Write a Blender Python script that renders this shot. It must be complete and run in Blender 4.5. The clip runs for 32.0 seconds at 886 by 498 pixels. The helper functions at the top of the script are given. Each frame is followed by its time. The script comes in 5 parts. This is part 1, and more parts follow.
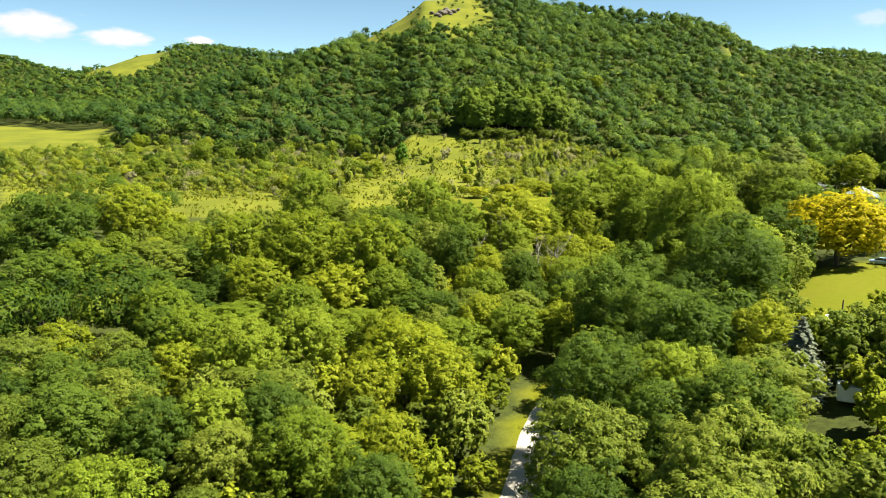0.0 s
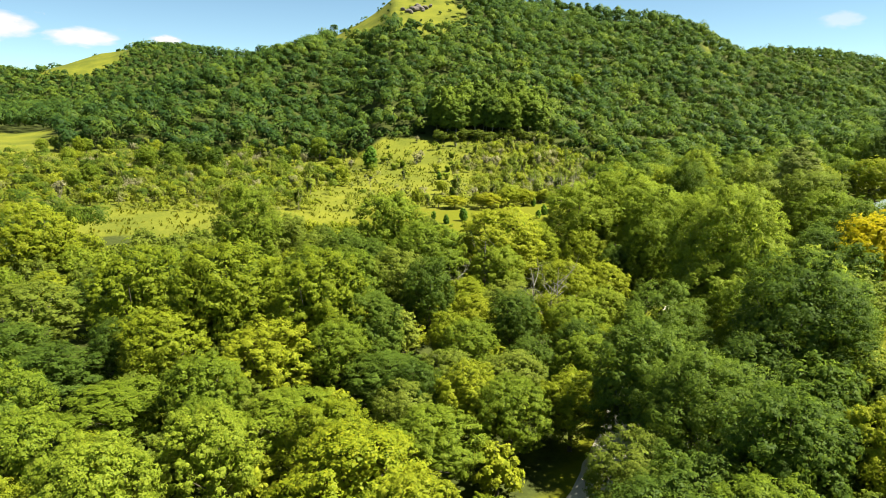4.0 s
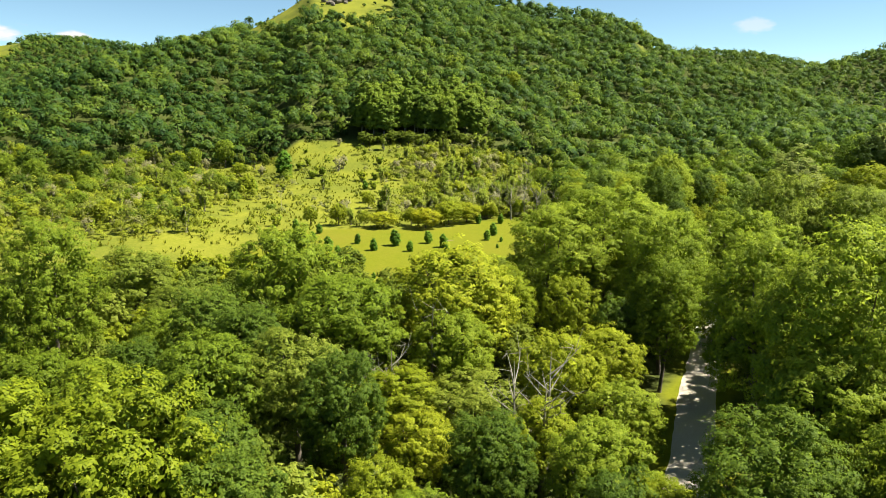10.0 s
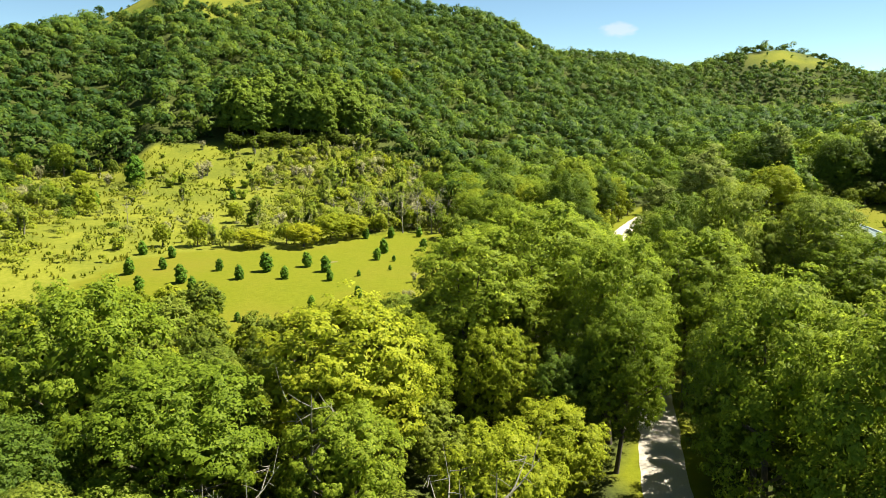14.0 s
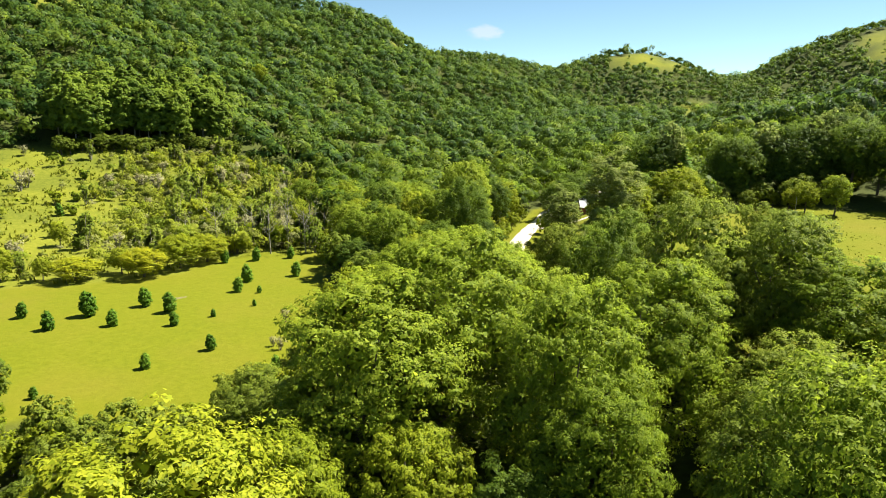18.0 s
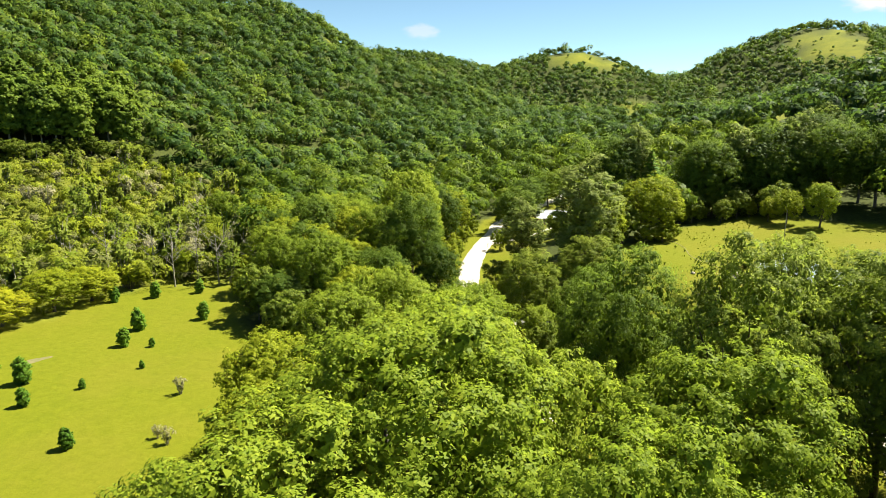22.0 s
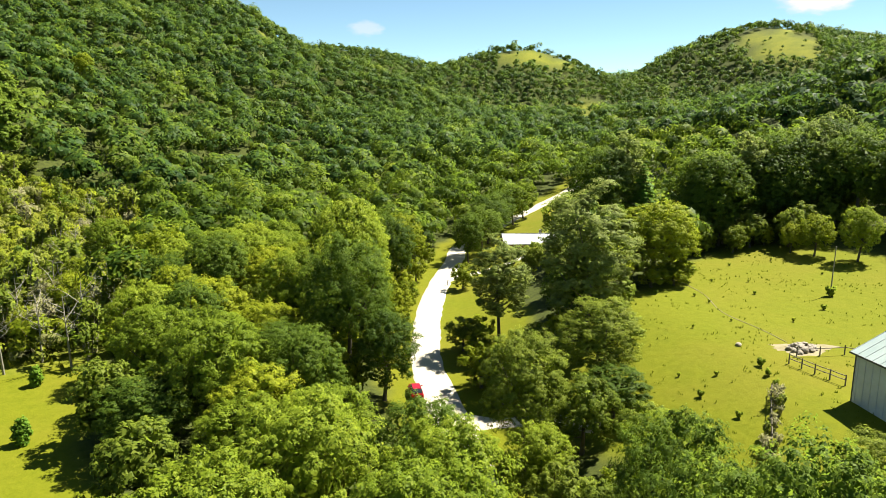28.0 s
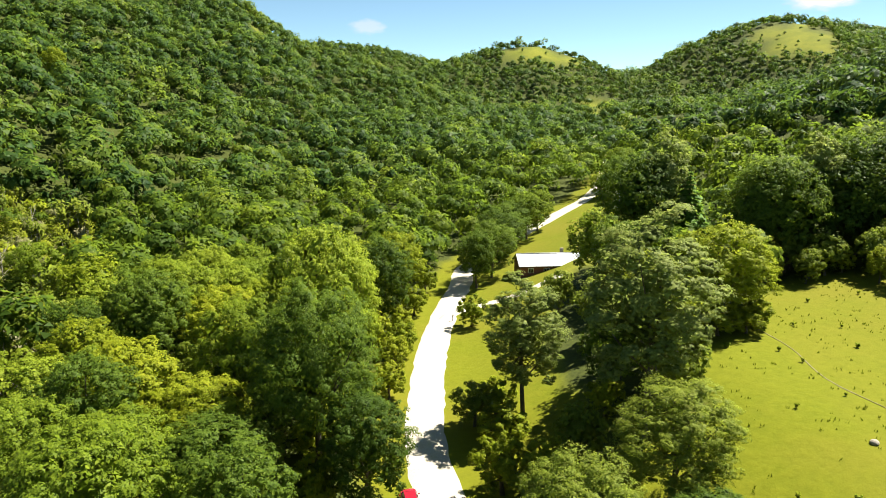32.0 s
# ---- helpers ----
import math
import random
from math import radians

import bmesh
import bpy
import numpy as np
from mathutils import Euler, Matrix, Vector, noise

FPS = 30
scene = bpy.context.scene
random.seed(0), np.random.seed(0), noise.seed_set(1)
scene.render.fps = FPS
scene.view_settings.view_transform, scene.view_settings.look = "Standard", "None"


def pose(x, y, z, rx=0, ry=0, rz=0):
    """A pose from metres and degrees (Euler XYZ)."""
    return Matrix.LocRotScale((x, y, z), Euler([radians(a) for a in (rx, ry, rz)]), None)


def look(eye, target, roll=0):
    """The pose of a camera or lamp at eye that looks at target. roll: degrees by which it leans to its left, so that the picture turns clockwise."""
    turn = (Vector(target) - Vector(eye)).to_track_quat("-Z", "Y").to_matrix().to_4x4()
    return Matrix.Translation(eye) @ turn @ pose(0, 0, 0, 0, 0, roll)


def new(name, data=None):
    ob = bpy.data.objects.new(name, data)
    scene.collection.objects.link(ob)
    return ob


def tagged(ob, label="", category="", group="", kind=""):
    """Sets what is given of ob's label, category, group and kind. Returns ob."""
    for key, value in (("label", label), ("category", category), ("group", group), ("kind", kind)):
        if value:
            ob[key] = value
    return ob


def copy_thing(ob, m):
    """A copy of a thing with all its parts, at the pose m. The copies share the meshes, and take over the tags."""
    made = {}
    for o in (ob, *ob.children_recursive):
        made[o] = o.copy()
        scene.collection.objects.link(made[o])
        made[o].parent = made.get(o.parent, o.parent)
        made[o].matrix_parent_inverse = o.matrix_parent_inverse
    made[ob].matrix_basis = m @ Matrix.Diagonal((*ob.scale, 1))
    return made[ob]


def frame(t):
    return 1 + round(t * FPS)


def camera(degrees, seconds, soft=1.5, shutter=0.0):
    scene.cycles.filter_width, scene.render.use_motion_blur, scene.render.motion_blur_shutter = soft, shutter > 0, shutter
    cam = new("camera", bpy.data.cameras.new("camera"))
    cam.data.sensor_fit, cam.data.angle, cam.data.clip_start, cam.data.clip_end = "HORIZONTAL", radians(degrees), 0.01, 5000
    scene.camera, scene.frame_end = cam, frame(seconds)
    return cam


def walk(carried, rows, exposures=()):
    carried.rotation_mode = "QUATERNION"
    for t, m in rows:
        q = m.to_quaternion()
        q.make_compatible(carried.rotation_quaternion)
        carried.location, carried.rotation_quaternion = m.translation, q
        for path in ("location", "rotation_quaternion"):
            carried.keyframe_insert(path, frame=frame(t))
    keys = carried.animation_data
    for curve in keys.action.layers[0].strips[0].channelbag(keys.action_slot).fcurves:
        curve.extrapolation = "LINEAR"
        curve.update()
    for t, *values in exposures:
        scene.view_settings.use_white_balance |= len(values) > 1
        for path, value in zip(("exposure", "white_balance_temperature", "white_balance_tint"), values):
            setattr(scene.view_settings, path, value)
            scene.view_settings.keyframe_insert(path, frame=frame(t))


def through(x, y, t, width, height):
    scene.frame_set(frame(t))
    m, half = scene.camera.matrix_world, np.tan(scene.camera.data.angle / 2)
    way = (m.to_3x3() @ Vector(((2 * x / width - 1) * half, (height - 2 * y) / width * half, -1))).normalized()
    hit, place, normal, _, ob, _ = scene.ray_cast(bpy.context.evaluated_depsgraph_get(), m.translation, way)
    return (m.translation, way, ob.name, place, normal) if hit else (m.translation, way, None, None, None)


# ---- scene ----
cam = camera(65.42, 32.0, 0.85)
PATH = [
    (0, (-0.00, 0.00, 48.00), (-0.00, 98.08, 28.48), -0.04),
    (0.5, (0.04, 4.07, 48.01), (0.31, 102.15, 28.52), -0.06),
    (1, (0.05, 8.08, 48.01), (0.67, 106.15, 28.48), -0.05),
    (1.5, (0.09, 12.13, 47.96), (1.28, 110.19, 28.39), -0.02),
    (2, (0.19, 16.25, 47.96), (2.12, 114.30, 28.40), -0.01),
    (2.5, (0.34, 20.27, 47.95), (2.93, 118.31, 28.41), -0.06),
    (3, (0.43, 24.18, 47.96), (3.48, 122.21, 28.46), -0.07),
    (3.5, (0.52, 28.22, 47.91), (3.95, 126.25, 28.44), -0.10),
    (5.5, (0.94, 45.47, 47.68), (5.69, 143.48, 28.39), -0.01),
    (6, (1.22, 49.68, 47.64), (6.45, 147.66, 28.34), -0.00),
    (6.5, (1.53, 53.76, 47.59), (7.20, 151.72, 28.28), -0.03),
    (7, (1.76, 57.77, 47.53), (8.05, 155.69, 28.22), 0.00),
    (7.5, (1.98, 61.74, 47.47), (9.20, 159.59, 28.16), -0.01),
    (8, (2.16, 65.60, 47.37), (10.36, 163.37, 28.04), 0.01),
    (8.5, (2.36, 69.35, 47.22), (11.33, 167.05, 27.88), -0.00),
    (9, (2.64, 73.04, 47.08), (12.96, 170.60, 27.74), -0.04),
    (9.5, (2.91, 76.74, 46.95), (14.81, 174.14, 27.65), 0.03),
    (10, (3.24, 80.40, 46.82), (17.12, 177.55, 27.58), 0.05),
    (10.5, (3.62, 84.09, 46.75), (19.55, 180.93, 27.56), 0.08),
    (11, (4.06, 87.74, 46.78), (21.55, 184.31, 27.57), 0.05),
    (11.5, (4.55, 91.36, 46.76), (24.25, 187.50, 27.53), 0.07),
    (12, (5.01, 95.04, 46.68), (27.30, 190.61, 27.47), 0.14),
    (12.5, (5.51, 98.61, 46.60), (29.79, 193.70, 27.39), 0.18),
    (13, (6.14, 102.10, 46.54), (32.22, 196.71, 27.31), 0.09),
    (13.5, (6.90, 105.48, 46.52), (35.13, 199.47, 27.28), 0.05),
    (15.5, (10.36, 119.05, 45.92), (46.87, 210.17, 26.81), -0.01),
    (16, (11.39, 122.22, 45.82), (50.79, 212.13, 26.77), 0.01),
    (16.5, (12.43, 125.37, 45.79), (54.30, 214.16, 26.75), -0.06),
    (17, (13.53, 128.55, 45.82), (57.44, 216.36, 26.76), -0.05),
    (17.5, (14.72, 131.84, 45.82), (59.99, 218.95, 26.77), 0.02),
    (18, (15.96, 135.11, 45.85), (62.57, 221.50, 26.75), 0.04),
    (18.5, (17.26, 138.29, 45.83), (65.44, 223.81, 26.70), 0.04),
    (19, (18.70, 141.42, 45.80), (67.94, 226.32, 26.66), -0.03),
    (19.5, (20.21, 144.58, 45.82), (70.10, 229.11, 26.66), -0.04),
    (20, (21.75, 147.72, 45.93), (72.17, 231.93, 26.77), -0.02),
    (20.5, (23.29, 150.78, 46.07), (74.39, 234.57, 26.91), -0.01),
    (21, (24.92, 153.72, 46.14), (76.91, 236.97, 26.97), -0.04),
    (21.5, (26.65, 156.75, 46.28), (79.58, 239.39, 27.09), -0.02),
    (22, (28.37, 159.77, 46.35), (82.50, 241.65, 27.18), -0.01),
    (22.5, (30.09, 162.68, 46.41), (85.74, 243.53, 27.24), -0.00),
    (23, (31.84, 165.57, 46.51), (88.25, 245.86, 27.28), 0.05),
    (23.5, (33.61, 168.45, 46.72), (90.36, 248.51, 27.50), -0.02),
    (24, (35.55, 171.38, 46.92), (92.42, 251.35, 27.69), -0.06),
    (24.5, (37.39, 174.30, 47.14), (94.36, 254.20, 27.91), -0.04),
    (25, (39.25, 177.17, 47.31), (96.49, 256.88, 28.10), -0.03),
    (25.5, (41.12, 179.91, 47.45), (98.59, 259.47, 28.26), -0.02),
    (27.5, (48.53, 190.52, 47.94), (108.58, 268.09, 28.58), 0.03),
    (28, (50.46, 193.33, 48.02), (110.68, 270.77, 28.61), 0.07),
    (28.5, (52.47, 196.20, 47.99), (112.62, 273.70, 28.60), 0.08),
    (29, (54.60, 199.03, 47.94), (114.62, 276.62, 28.53), 0.05),
    (29.5, (56.79, 201.92, 47.89), (116.93, 279.43, 28.51), 0.02),
    (30, (58.99, 204.82, 47.88), (119.08, 282.36, 28.50), 0.02),
    (30.5, (61.23, 207.75, 47.90), (121.28, 285.31, 28.45), 0.03),
    (31, (63.52, 210.70, 47.90), (123.52, 288.28, 28.38), -0.05),
    (31.5, (65.85, 213.65, 47.84), (125.79, 291.27, 28.30), -0.08),
    (32, (68.22, 216.55, 47.83), (128.11, 294.21, 28.26), -0.13),
]
walk(cam, [(t, look(eye, target, roll)) for t, eye, target, roll in PATH])

# ---- world, sun ----
SUN_FROM = Vector((0.56, -0.06, 0.83)).normalized()
world = bpy.data.worlds.new("sky")
scene.world = world
world.use_nodes = True
wn = world.node_tree.nodes
sky = wn.new("ShaderNodeTexSky")
sky.sky_type = "NISHITA"
sky.sun_disc = False
sky.sun_elevation = math.asin(SUN_FROM.z)
sky.sun_rotation = math.atan2(SUN_FROM.x, SUN_FROM.y)
sky.air_density, sky.dust_density, sky.ozone_density = 0.6, 0.0, 0.6
wn["Background"].inputs["Strength"].default_value = 0.052
tone = wn.new("ShaderNodeMix")
tone.data_type, tone.blend_type = "RGBA", "MULTIPLY"
tone.inputs["Factor"].default_value, tone.inputs["B"].default_value = 1.0, (0.90, 1.02, 0.91, 1)
world.node_tree.links.new(sky.outputs[0], tone.inputs["A"])
world.node_tree.links.new(tone.outputs["Result"], wn["Background"].inputs["Color"])
sun_data = bpy.data.lights.new("sun", "SUN")
sun_data.energy, sun_data.angle, sun_data.color = 5.0, radians(0.55), (1.0, 0.94, 0.82)
sun = new("sun", sun_data)
sun.matrix_world = look((0, 0, 0), -SUN_FROM)
scene.view_settings.exposure = 1.78


# ---- materials ----
def material(name, rough=0.8, metal=0.0):
    """A node material; returns it with its node tree and its Principled node."""
    m = bpy.data.materials.new(name)
    m.use_nodes = True
    b = m.node_tree.nodes["Principled BSDF"]
    b.inputs["Roughness"].default_value, b.inputs["Metallic"].default_value = rough, metal
    return m, m.node_tree, b


def ramp(nt, source, stops):
    r = nt.nodes.new("ShaderNodeValToRGB")
    e = r.color_ramp.elements
    while len(e) < len(stops):
        e.new(0.5)
    for k, (at, col) in enumerate(stops):
        e[k].position, e[k].color = at, (*col, 1)
    nt.links.new(source, r.inputs[0])
    return r.outputs[0]


def noise_tex(nt, scale, detail=4.0, rough=0.55, coords="Object", stretch=None):
    tc = nt.nodes.new("ShaderNodeTexCoord")
    n = nt.nodes.new("ShaderNodeTexNoise")
    n.inputs["Scale"].default_value, n.inputs["Detail"].default_value, n.inputs["Roughness"].default_value = scale, detail, rough
    out = tc.outputs[coords]
    if stretch:
        mp = nt.nodes.new("ShaderNodeMapping")
        mp.inputs["Scale"].default_value = stretch
        nt.links.new(out, mp.inputs[0])
        out = mp.outputs[0]
    nt.links.new(out, n.inputs["Vector"])
    return n.outputs["Fac"]


def mix(nt, fac, a, b, blend="MIX"):
    m = nt.nodes.new("ShaderNodeMix")
    m.data_type, m.blend_type = "RGBA", blend
    for socket, v in ((m.inputs["Factor"], fac), (m.inputs["A"], a), (m.inputs["B"], b)):
        if isinstance(v, (int, float)):
            socket.default_value = v
        elif isinstance(v, tuple):
            socket.default_value = (*v, 1)
        else:
            nt.links.new(v, socket)
    return m.outputs["Result"]


def bump(nt, b, source, strength=0.4, distance=0.05):
    n = nt.nodes.new("ShaderNodeBump")
    n.inputs["Strength"].default_value, n.inputs["Distance"].default_value = strength, distance
    nt.links.new(source, n.inputs["Height"])
    nt.links.new(n.outputs[0], b.inputs["Normal"])


def leaf_material(name, dark, mid, light, through=0.3, by_tree=None, by_leaf=0.55, swells=True):
    """Foliage: tint by the tree, by the leaf and by broad patches, with light passing through."""
    m, nt, b = material(name, 0.52)
    geo = nt.nodes.new("ShaderNodeNewGeometry")
    if by_tree:
        at = nt.nodes.new("ShaderNodeAttribute")
        at.attribute_name = by_tree
        tree = at.outputs["Fac"]
    else:
        tree = nt.nodes.new("ShaderNodeObjectInfo").outputs["Random"]
    sway = nt.nodes.new("ShaderNodeMath")
    sway.operation = "MULTIPLY_ADD"
    nt.links.new(geo.outputs["Random Per Island"], sway.inputs[0])
    sway.inputs[1].default_value = by_leaf
    half = nt.nodes.new("ShaderNodeMath")
    half.operation = "MULTIPLY"
    half.inputs[1].default_value = 1 - by_leaf
    nt.links.new(tree, half.inputs[0])
    nt.links.new(half.outputs[0], sway.inputs[2])
    col = ramp(nt, sway.outputs[0], [(0.08, dark), (0.48, mid), (0.9, light)])
    nt.links.new(col, b.inputs["Base Color"])
    b.inputs["Specular IOR Level"].default_value = 0.06
    tr = nt.nodes.new("ShaderNodeBsdfTranslucent")
    if swells:
        puff = nt.nodes.new("ShaderNodeAttribute")
        puff.attribute_name = "puff"
        turn = nt.nodes.new("ShaderNodeVectorTransform")
        turn.vector_type, turn.convert_from, turn.convert_to = "NORMAL", "OBJECT", "WORLD"
        nt.links.new(puff.outputs["Vector"], turn.inputs[0])
        nt.links.new(turn.outputs[0], b.inputs["Normal"])
    warm = mix(nt, 0.5, col, (0.22, 0.31, 0.014))
    nt.links.new(warm, tr.inputs["Color"])
    mx = nt.nodes.new("ShaderNodeMixShader")
    mx.inputs[0].default_value = through
    nt.links.new(b.outputs[0], mx.inputs[1])
    nt.links.new(tr.outputs[0], mx.inputs[2])
    nt.links.new(mx.outputs[0], nt.nodes["Material Output"].inputs["Surface"])
    return m


LEAF_MID = leaf_material("leaf_mid_green", (0.076, 0.115, 0.010), (0.140, 0.193, 0.014), (0.245, 0.288, 0.025), 0.37)
LEAF_DARK = leaf_material("leaf_dark_green", (0.028, 0.053, 0.008), (0.060, 0.100, 0.012), (0.115, 0.163, 0.018), 0.37)
LEAF_POPLAR = leaf_material("leaf_poplar", (0.061, 0.105, 0.014), (0.113, 0.169, 0.019), (0.178, 0.238, 0.024), 0.3)
LEAF_LIGHT = leaf_material("leaf_light_green", (0.101, 0.136, 0.008), (0.184, 0.222, 0.012), (0.301, 0.315, 0.020), 0.37)
LEAF_YELLOW = leaf_material("leaf_yellow", (0.274, 0.245, 0.004), (0.396, 0.331, 0.006), (0.518, 0.418, 0.009), 0.4)
LEAF_GOLD = leaf_material("leaf_gold_tinged", (0.12, 0.165, 0.009), (0.205, 0.240, 0.012), (0.36, 0.33, 0.013), 0.3)
LEAF_WILLOW = leaf_material("leaf_grey_green", (0.070, 0.100, 0.022), (0.130, 0.165, 0.034), (0.21, 0.24, 0.06), 0.37)
LEAF_RUST = leaf_material("leaf_rust", (0.187, 0.094, 0.014), (0.259, 0.137, 0.022), (0.302, 0.187, 0.029), 0.3)
LEAF_OLIVE = leaf_material("leaf_olive", (0.072, 0.104, 0.013), (0.128, 0.165, 0.018), (0.21, 0.24, 0.032), 0.37)
LEAF_GREY = leaf_material("leaf_grey_scrub", (0.130, 0.123, 0.052), (0.201, 0.188, 0.091), (0.272, 0.253, 0.142), 0.25)
LEAF_BLUE = leaf_material("needle_blue_green", (0.072, 0.094, 0.058), (0.137, 0.158, 0.101), (0.230, 0.245, 0.158), 0.12)
LEAF_NEEDLE = leaf_material("needle_green", (0.044, 0.102, 0.011), (0.087, 0.173, 0.015), (0.152, 0.249, 0.021), 0.25)
LEAF_SCRUB = leaf_material("leaf_thicket", (0.184, 0.175, 0.083), (0.143, 0.166, 0.020), (0.198, 0.225, 0.015), 0.34, "tint", 0.25)
LEAF_VALLEY = leaf_material("leaf_valley", (0.032, 0.061, 0.008), (0.069, 0.110, 0.011), (0.144, 0.178, 0.016), 0.37, "tint", 0.3)
LEAF_HILL = leaf_material("leaf_hill", (0.016, 0.042, 0.010), (0.040, 0.077, 0.013), (0.104, 0.144, 0.016), 0.24, "tint", 0.3)


def bark_material(name, a, b_col):
    m, nt, b = material(name, 0.9)
    n = noise_tex(nt, 3.0, 6, 0.6, "Object", (6, 6, 1))
    nt.links.new(ramp(nt, n, [(0.3, a), (0.7, b_col)]), b.inputs["Base Color"])
    bump(nt, b, n, 0.7, 0.04)
    return m


BARK = bark_material("bark_brown", (0.038, 0.030, 0.022), (0.120, 0.098, 0.075))
BARK_GREY = bark_material("bark_grey", (0.135, 0.124, 0.090), (0.285, 0.262, 0.195))


def ground_material():
    """Rough grassland, mown hay and woodland floor, told apart by the ground's own layers."""
    m, nt, b = material("ground_cover", 0.95)
    wood = nt.nodes.new("ShaderNodeAttribute")
    wood.attribute_name = "wooded"
    hay = nt.nodes.new("ShaderNodeAttribute")
    hay.attribute_name = "mown"
    broad = noise_tex(nt, 0.035, 5, 0.6)
    fine = noise_tex(nt, 0.9, 6, 0.7)
    rough_grass = mix(nt, ramp(nt, broad, [(0.38, (0, 0, 0)), (0.62, (1, 1, 1))]), ramp(nt, fine, [(0.3, (0.059, 0.081, 0.007)), (0.7, (0.119, 0.126, 0.014))]), ramp(nt, fine, [(0.3, (0.112, 0.126, 0.007)), (0.75, (0.175, 0.175, 0.021))]))
    streak = noise_tex(nt, 0.12, 4, 0.6, "Object", (1.0, 0.35, 1.0))
    mown = mix(nt, ramp(nt, streak, [(0.35, (0, 0, 0)), (0.65, (1, 1, 1))]), ramp(nt, fine, [(0.25, (0.084, 0.101, 0.003)), (0.75, (0.122, 0.133, 0.005))]), ramp(nt, fine, [(0.25, (0.093, 0.105, 0.003)), (0.75, (0.128, 0.133, 0.007))]))
    mown = mix(nt, ramp(nt, broad, [(0.45, (0, 0, 0)), (0.75, (0.5, 0.5, 0.5))]), mown, (0.144, 0.119, 0.014))
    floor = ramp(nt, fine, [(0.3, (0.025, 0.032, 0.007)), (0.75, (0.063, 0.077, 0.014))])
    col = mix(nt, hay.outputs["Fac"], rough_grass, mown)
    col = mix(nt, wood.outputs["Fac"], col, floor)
    nt.links.new(col, b.inputs["Base Color"])
    b.inputs["Specular IOR Level"].default_value = 0.1
    bump(nt, b, fine, 0.5, 0.25)
    return m


GROUND = ground_material()


def gravel_material():
    m, nt, b = material("limestone_gravel", 0.95)
    fine = noise_tex(nt, 6.0, 6, 0.7)
    broad = noise_tex(nt, 0.25, 4, 0.6)
    col = mix(nt, broad, ramp(nt, fine, [(0.3, (0.27, 0.235, 0.175)), (0.7, (0.42, 0.38, 0.30))]), ramp(nt, fine, [(0.3, (0.33, 0.295, 0.23)), (0.7, (0.48, 0.445, 0.37))]))
    nt.links.new(col, b.inputs["Base Color"])
    bump(nt, b, fine, 0.5, 0.03)
    return m


GRAVEL = gravel_material()


def plain_material(name, a, b_col, scale=2.0, rough=0.6, metal=0.0, relief=0.15, stretch=None):
    m, nt, b = material(name, rough, metal)
    n = noise_tex(nt, scale, 5, 0.6, "Object", stretch)
    nt.links.new(ramp(nt, n, [(0.3, a), (0.7, b_col)]), b.inputs["Base Color"])
    bump(nt, b, n, relief, 0.02)
    return m


# ---- the lie of the land ----
ROAD = [(-4, 20, 5.6), (4, 50, 5.8), (9.5, 72, 6.0), (15, 91, 6.0), (26, 114, 6.0), (37.5, 141, 6.0), (45, 154, 6.0), (54, 170, 6.0), (64, 186, 6.1),
        (79, 212, 6.8), (92, 238, 7.8), (104, 261, 8.4), (113, 278, 8.5), (125, 294, 8.5), (136, 307, 8.5), (149, 320.5, 8.5), (164, 334.5, 8.5), (179, 349, 8.6),
        (205, 361, 10.0), (233, 370, 12.2), (256, 377, 14.2), (280, 391, 16.0), (305, 410, 17.8), (380, 470, 24.0), (470, 560, 33.0)]
DRIVE = [(104, 258), (107, 255), (110, 252), (112.5, 247.5), (113, 243)]
HOUSE_DRIVE = [(146, 317), (151, 320), (158, 319), (166, 316), (176, 315)]

MEADOW = [(-150, 232), (-105, 238), (-60, 244), (-11, 243), (-2, 240), (9, 225), (14, 214), (21, 208), (28, 212), (35, 220), (41, 224), (46, 232), (54, 245), (62, 262), (64, 278), (70, 298), (78, 318), (88, 346), (98, 385), (107, 420), (92, 440), (64, 447), (30, 453), (0, 456), (-50, 444), (-98, 448), (-128, 432), (-177, 450), (-210, 438), (-250, 390)]
MOWN = [(-26, 243), (-11, 243), (-2, 240), (9, 225), (14, 214), (21, 208), (28, 212), (35, 220), (41, 224), (46, 232), (54, 245), (62, 262), (64, 278), (70, 298), (56, 306), (42, 302), (34, 292), (20, 290), (6, 296), (-14, 292), (-24, 272)]
PASTURE = [(109, 230), (111, 242), (115, 252), (121, 259), (128, 259), (136, 257), (144, 266), (150, 269), (160, 267), (176, 273), (198, 275), (206, 266), (208, 245), (211, 222), (205, 185), (150, 172), (125, 172), (100, 166), (84, 178), (96, 204), (108, 222)]
LAWN = [(56, 106), (72, 139), (83, 147), (100, 152), (110, 122), (92, 96), (70, 90), (57, 94)]
TRACK = [(94, 183), (100, 187.5), (105, 191), (113, 195), (122, 198.5)]
VERGE = [(108, 260), (114, 269), (121, 281), (131, 293), (141, 303), (152, 303), (142, 285), (133, 272), (128, 262), (119, 263)]
YARD = [(127, 284), (150, 312), (170, 330), (190, 350), (215, 363), (250, 382), (264, 372), (236, 348), (205, 340), (188, 322), (164, 304), (142, 288)]
SIDE_YARD = [(166, 290), (192, 293), (215, 318), (242, 346), (205, 342), (186, 322)]
FIELD_FAR_LEFT = [(-420, 470), (-262, 392), (-192, 416), (-238, 505), (-262, 545), (-374, 592), (-450, 620)]
FIELD_FAR_RIGHT = [(372, 432), (430, 500), (482, 545), (575, 484), (560, 430), (470, 390), (400, 396)]
CLEARING = [(488, 588), (506, 574), (604, 655), (722, 746), (705, 762), (588, 676)]
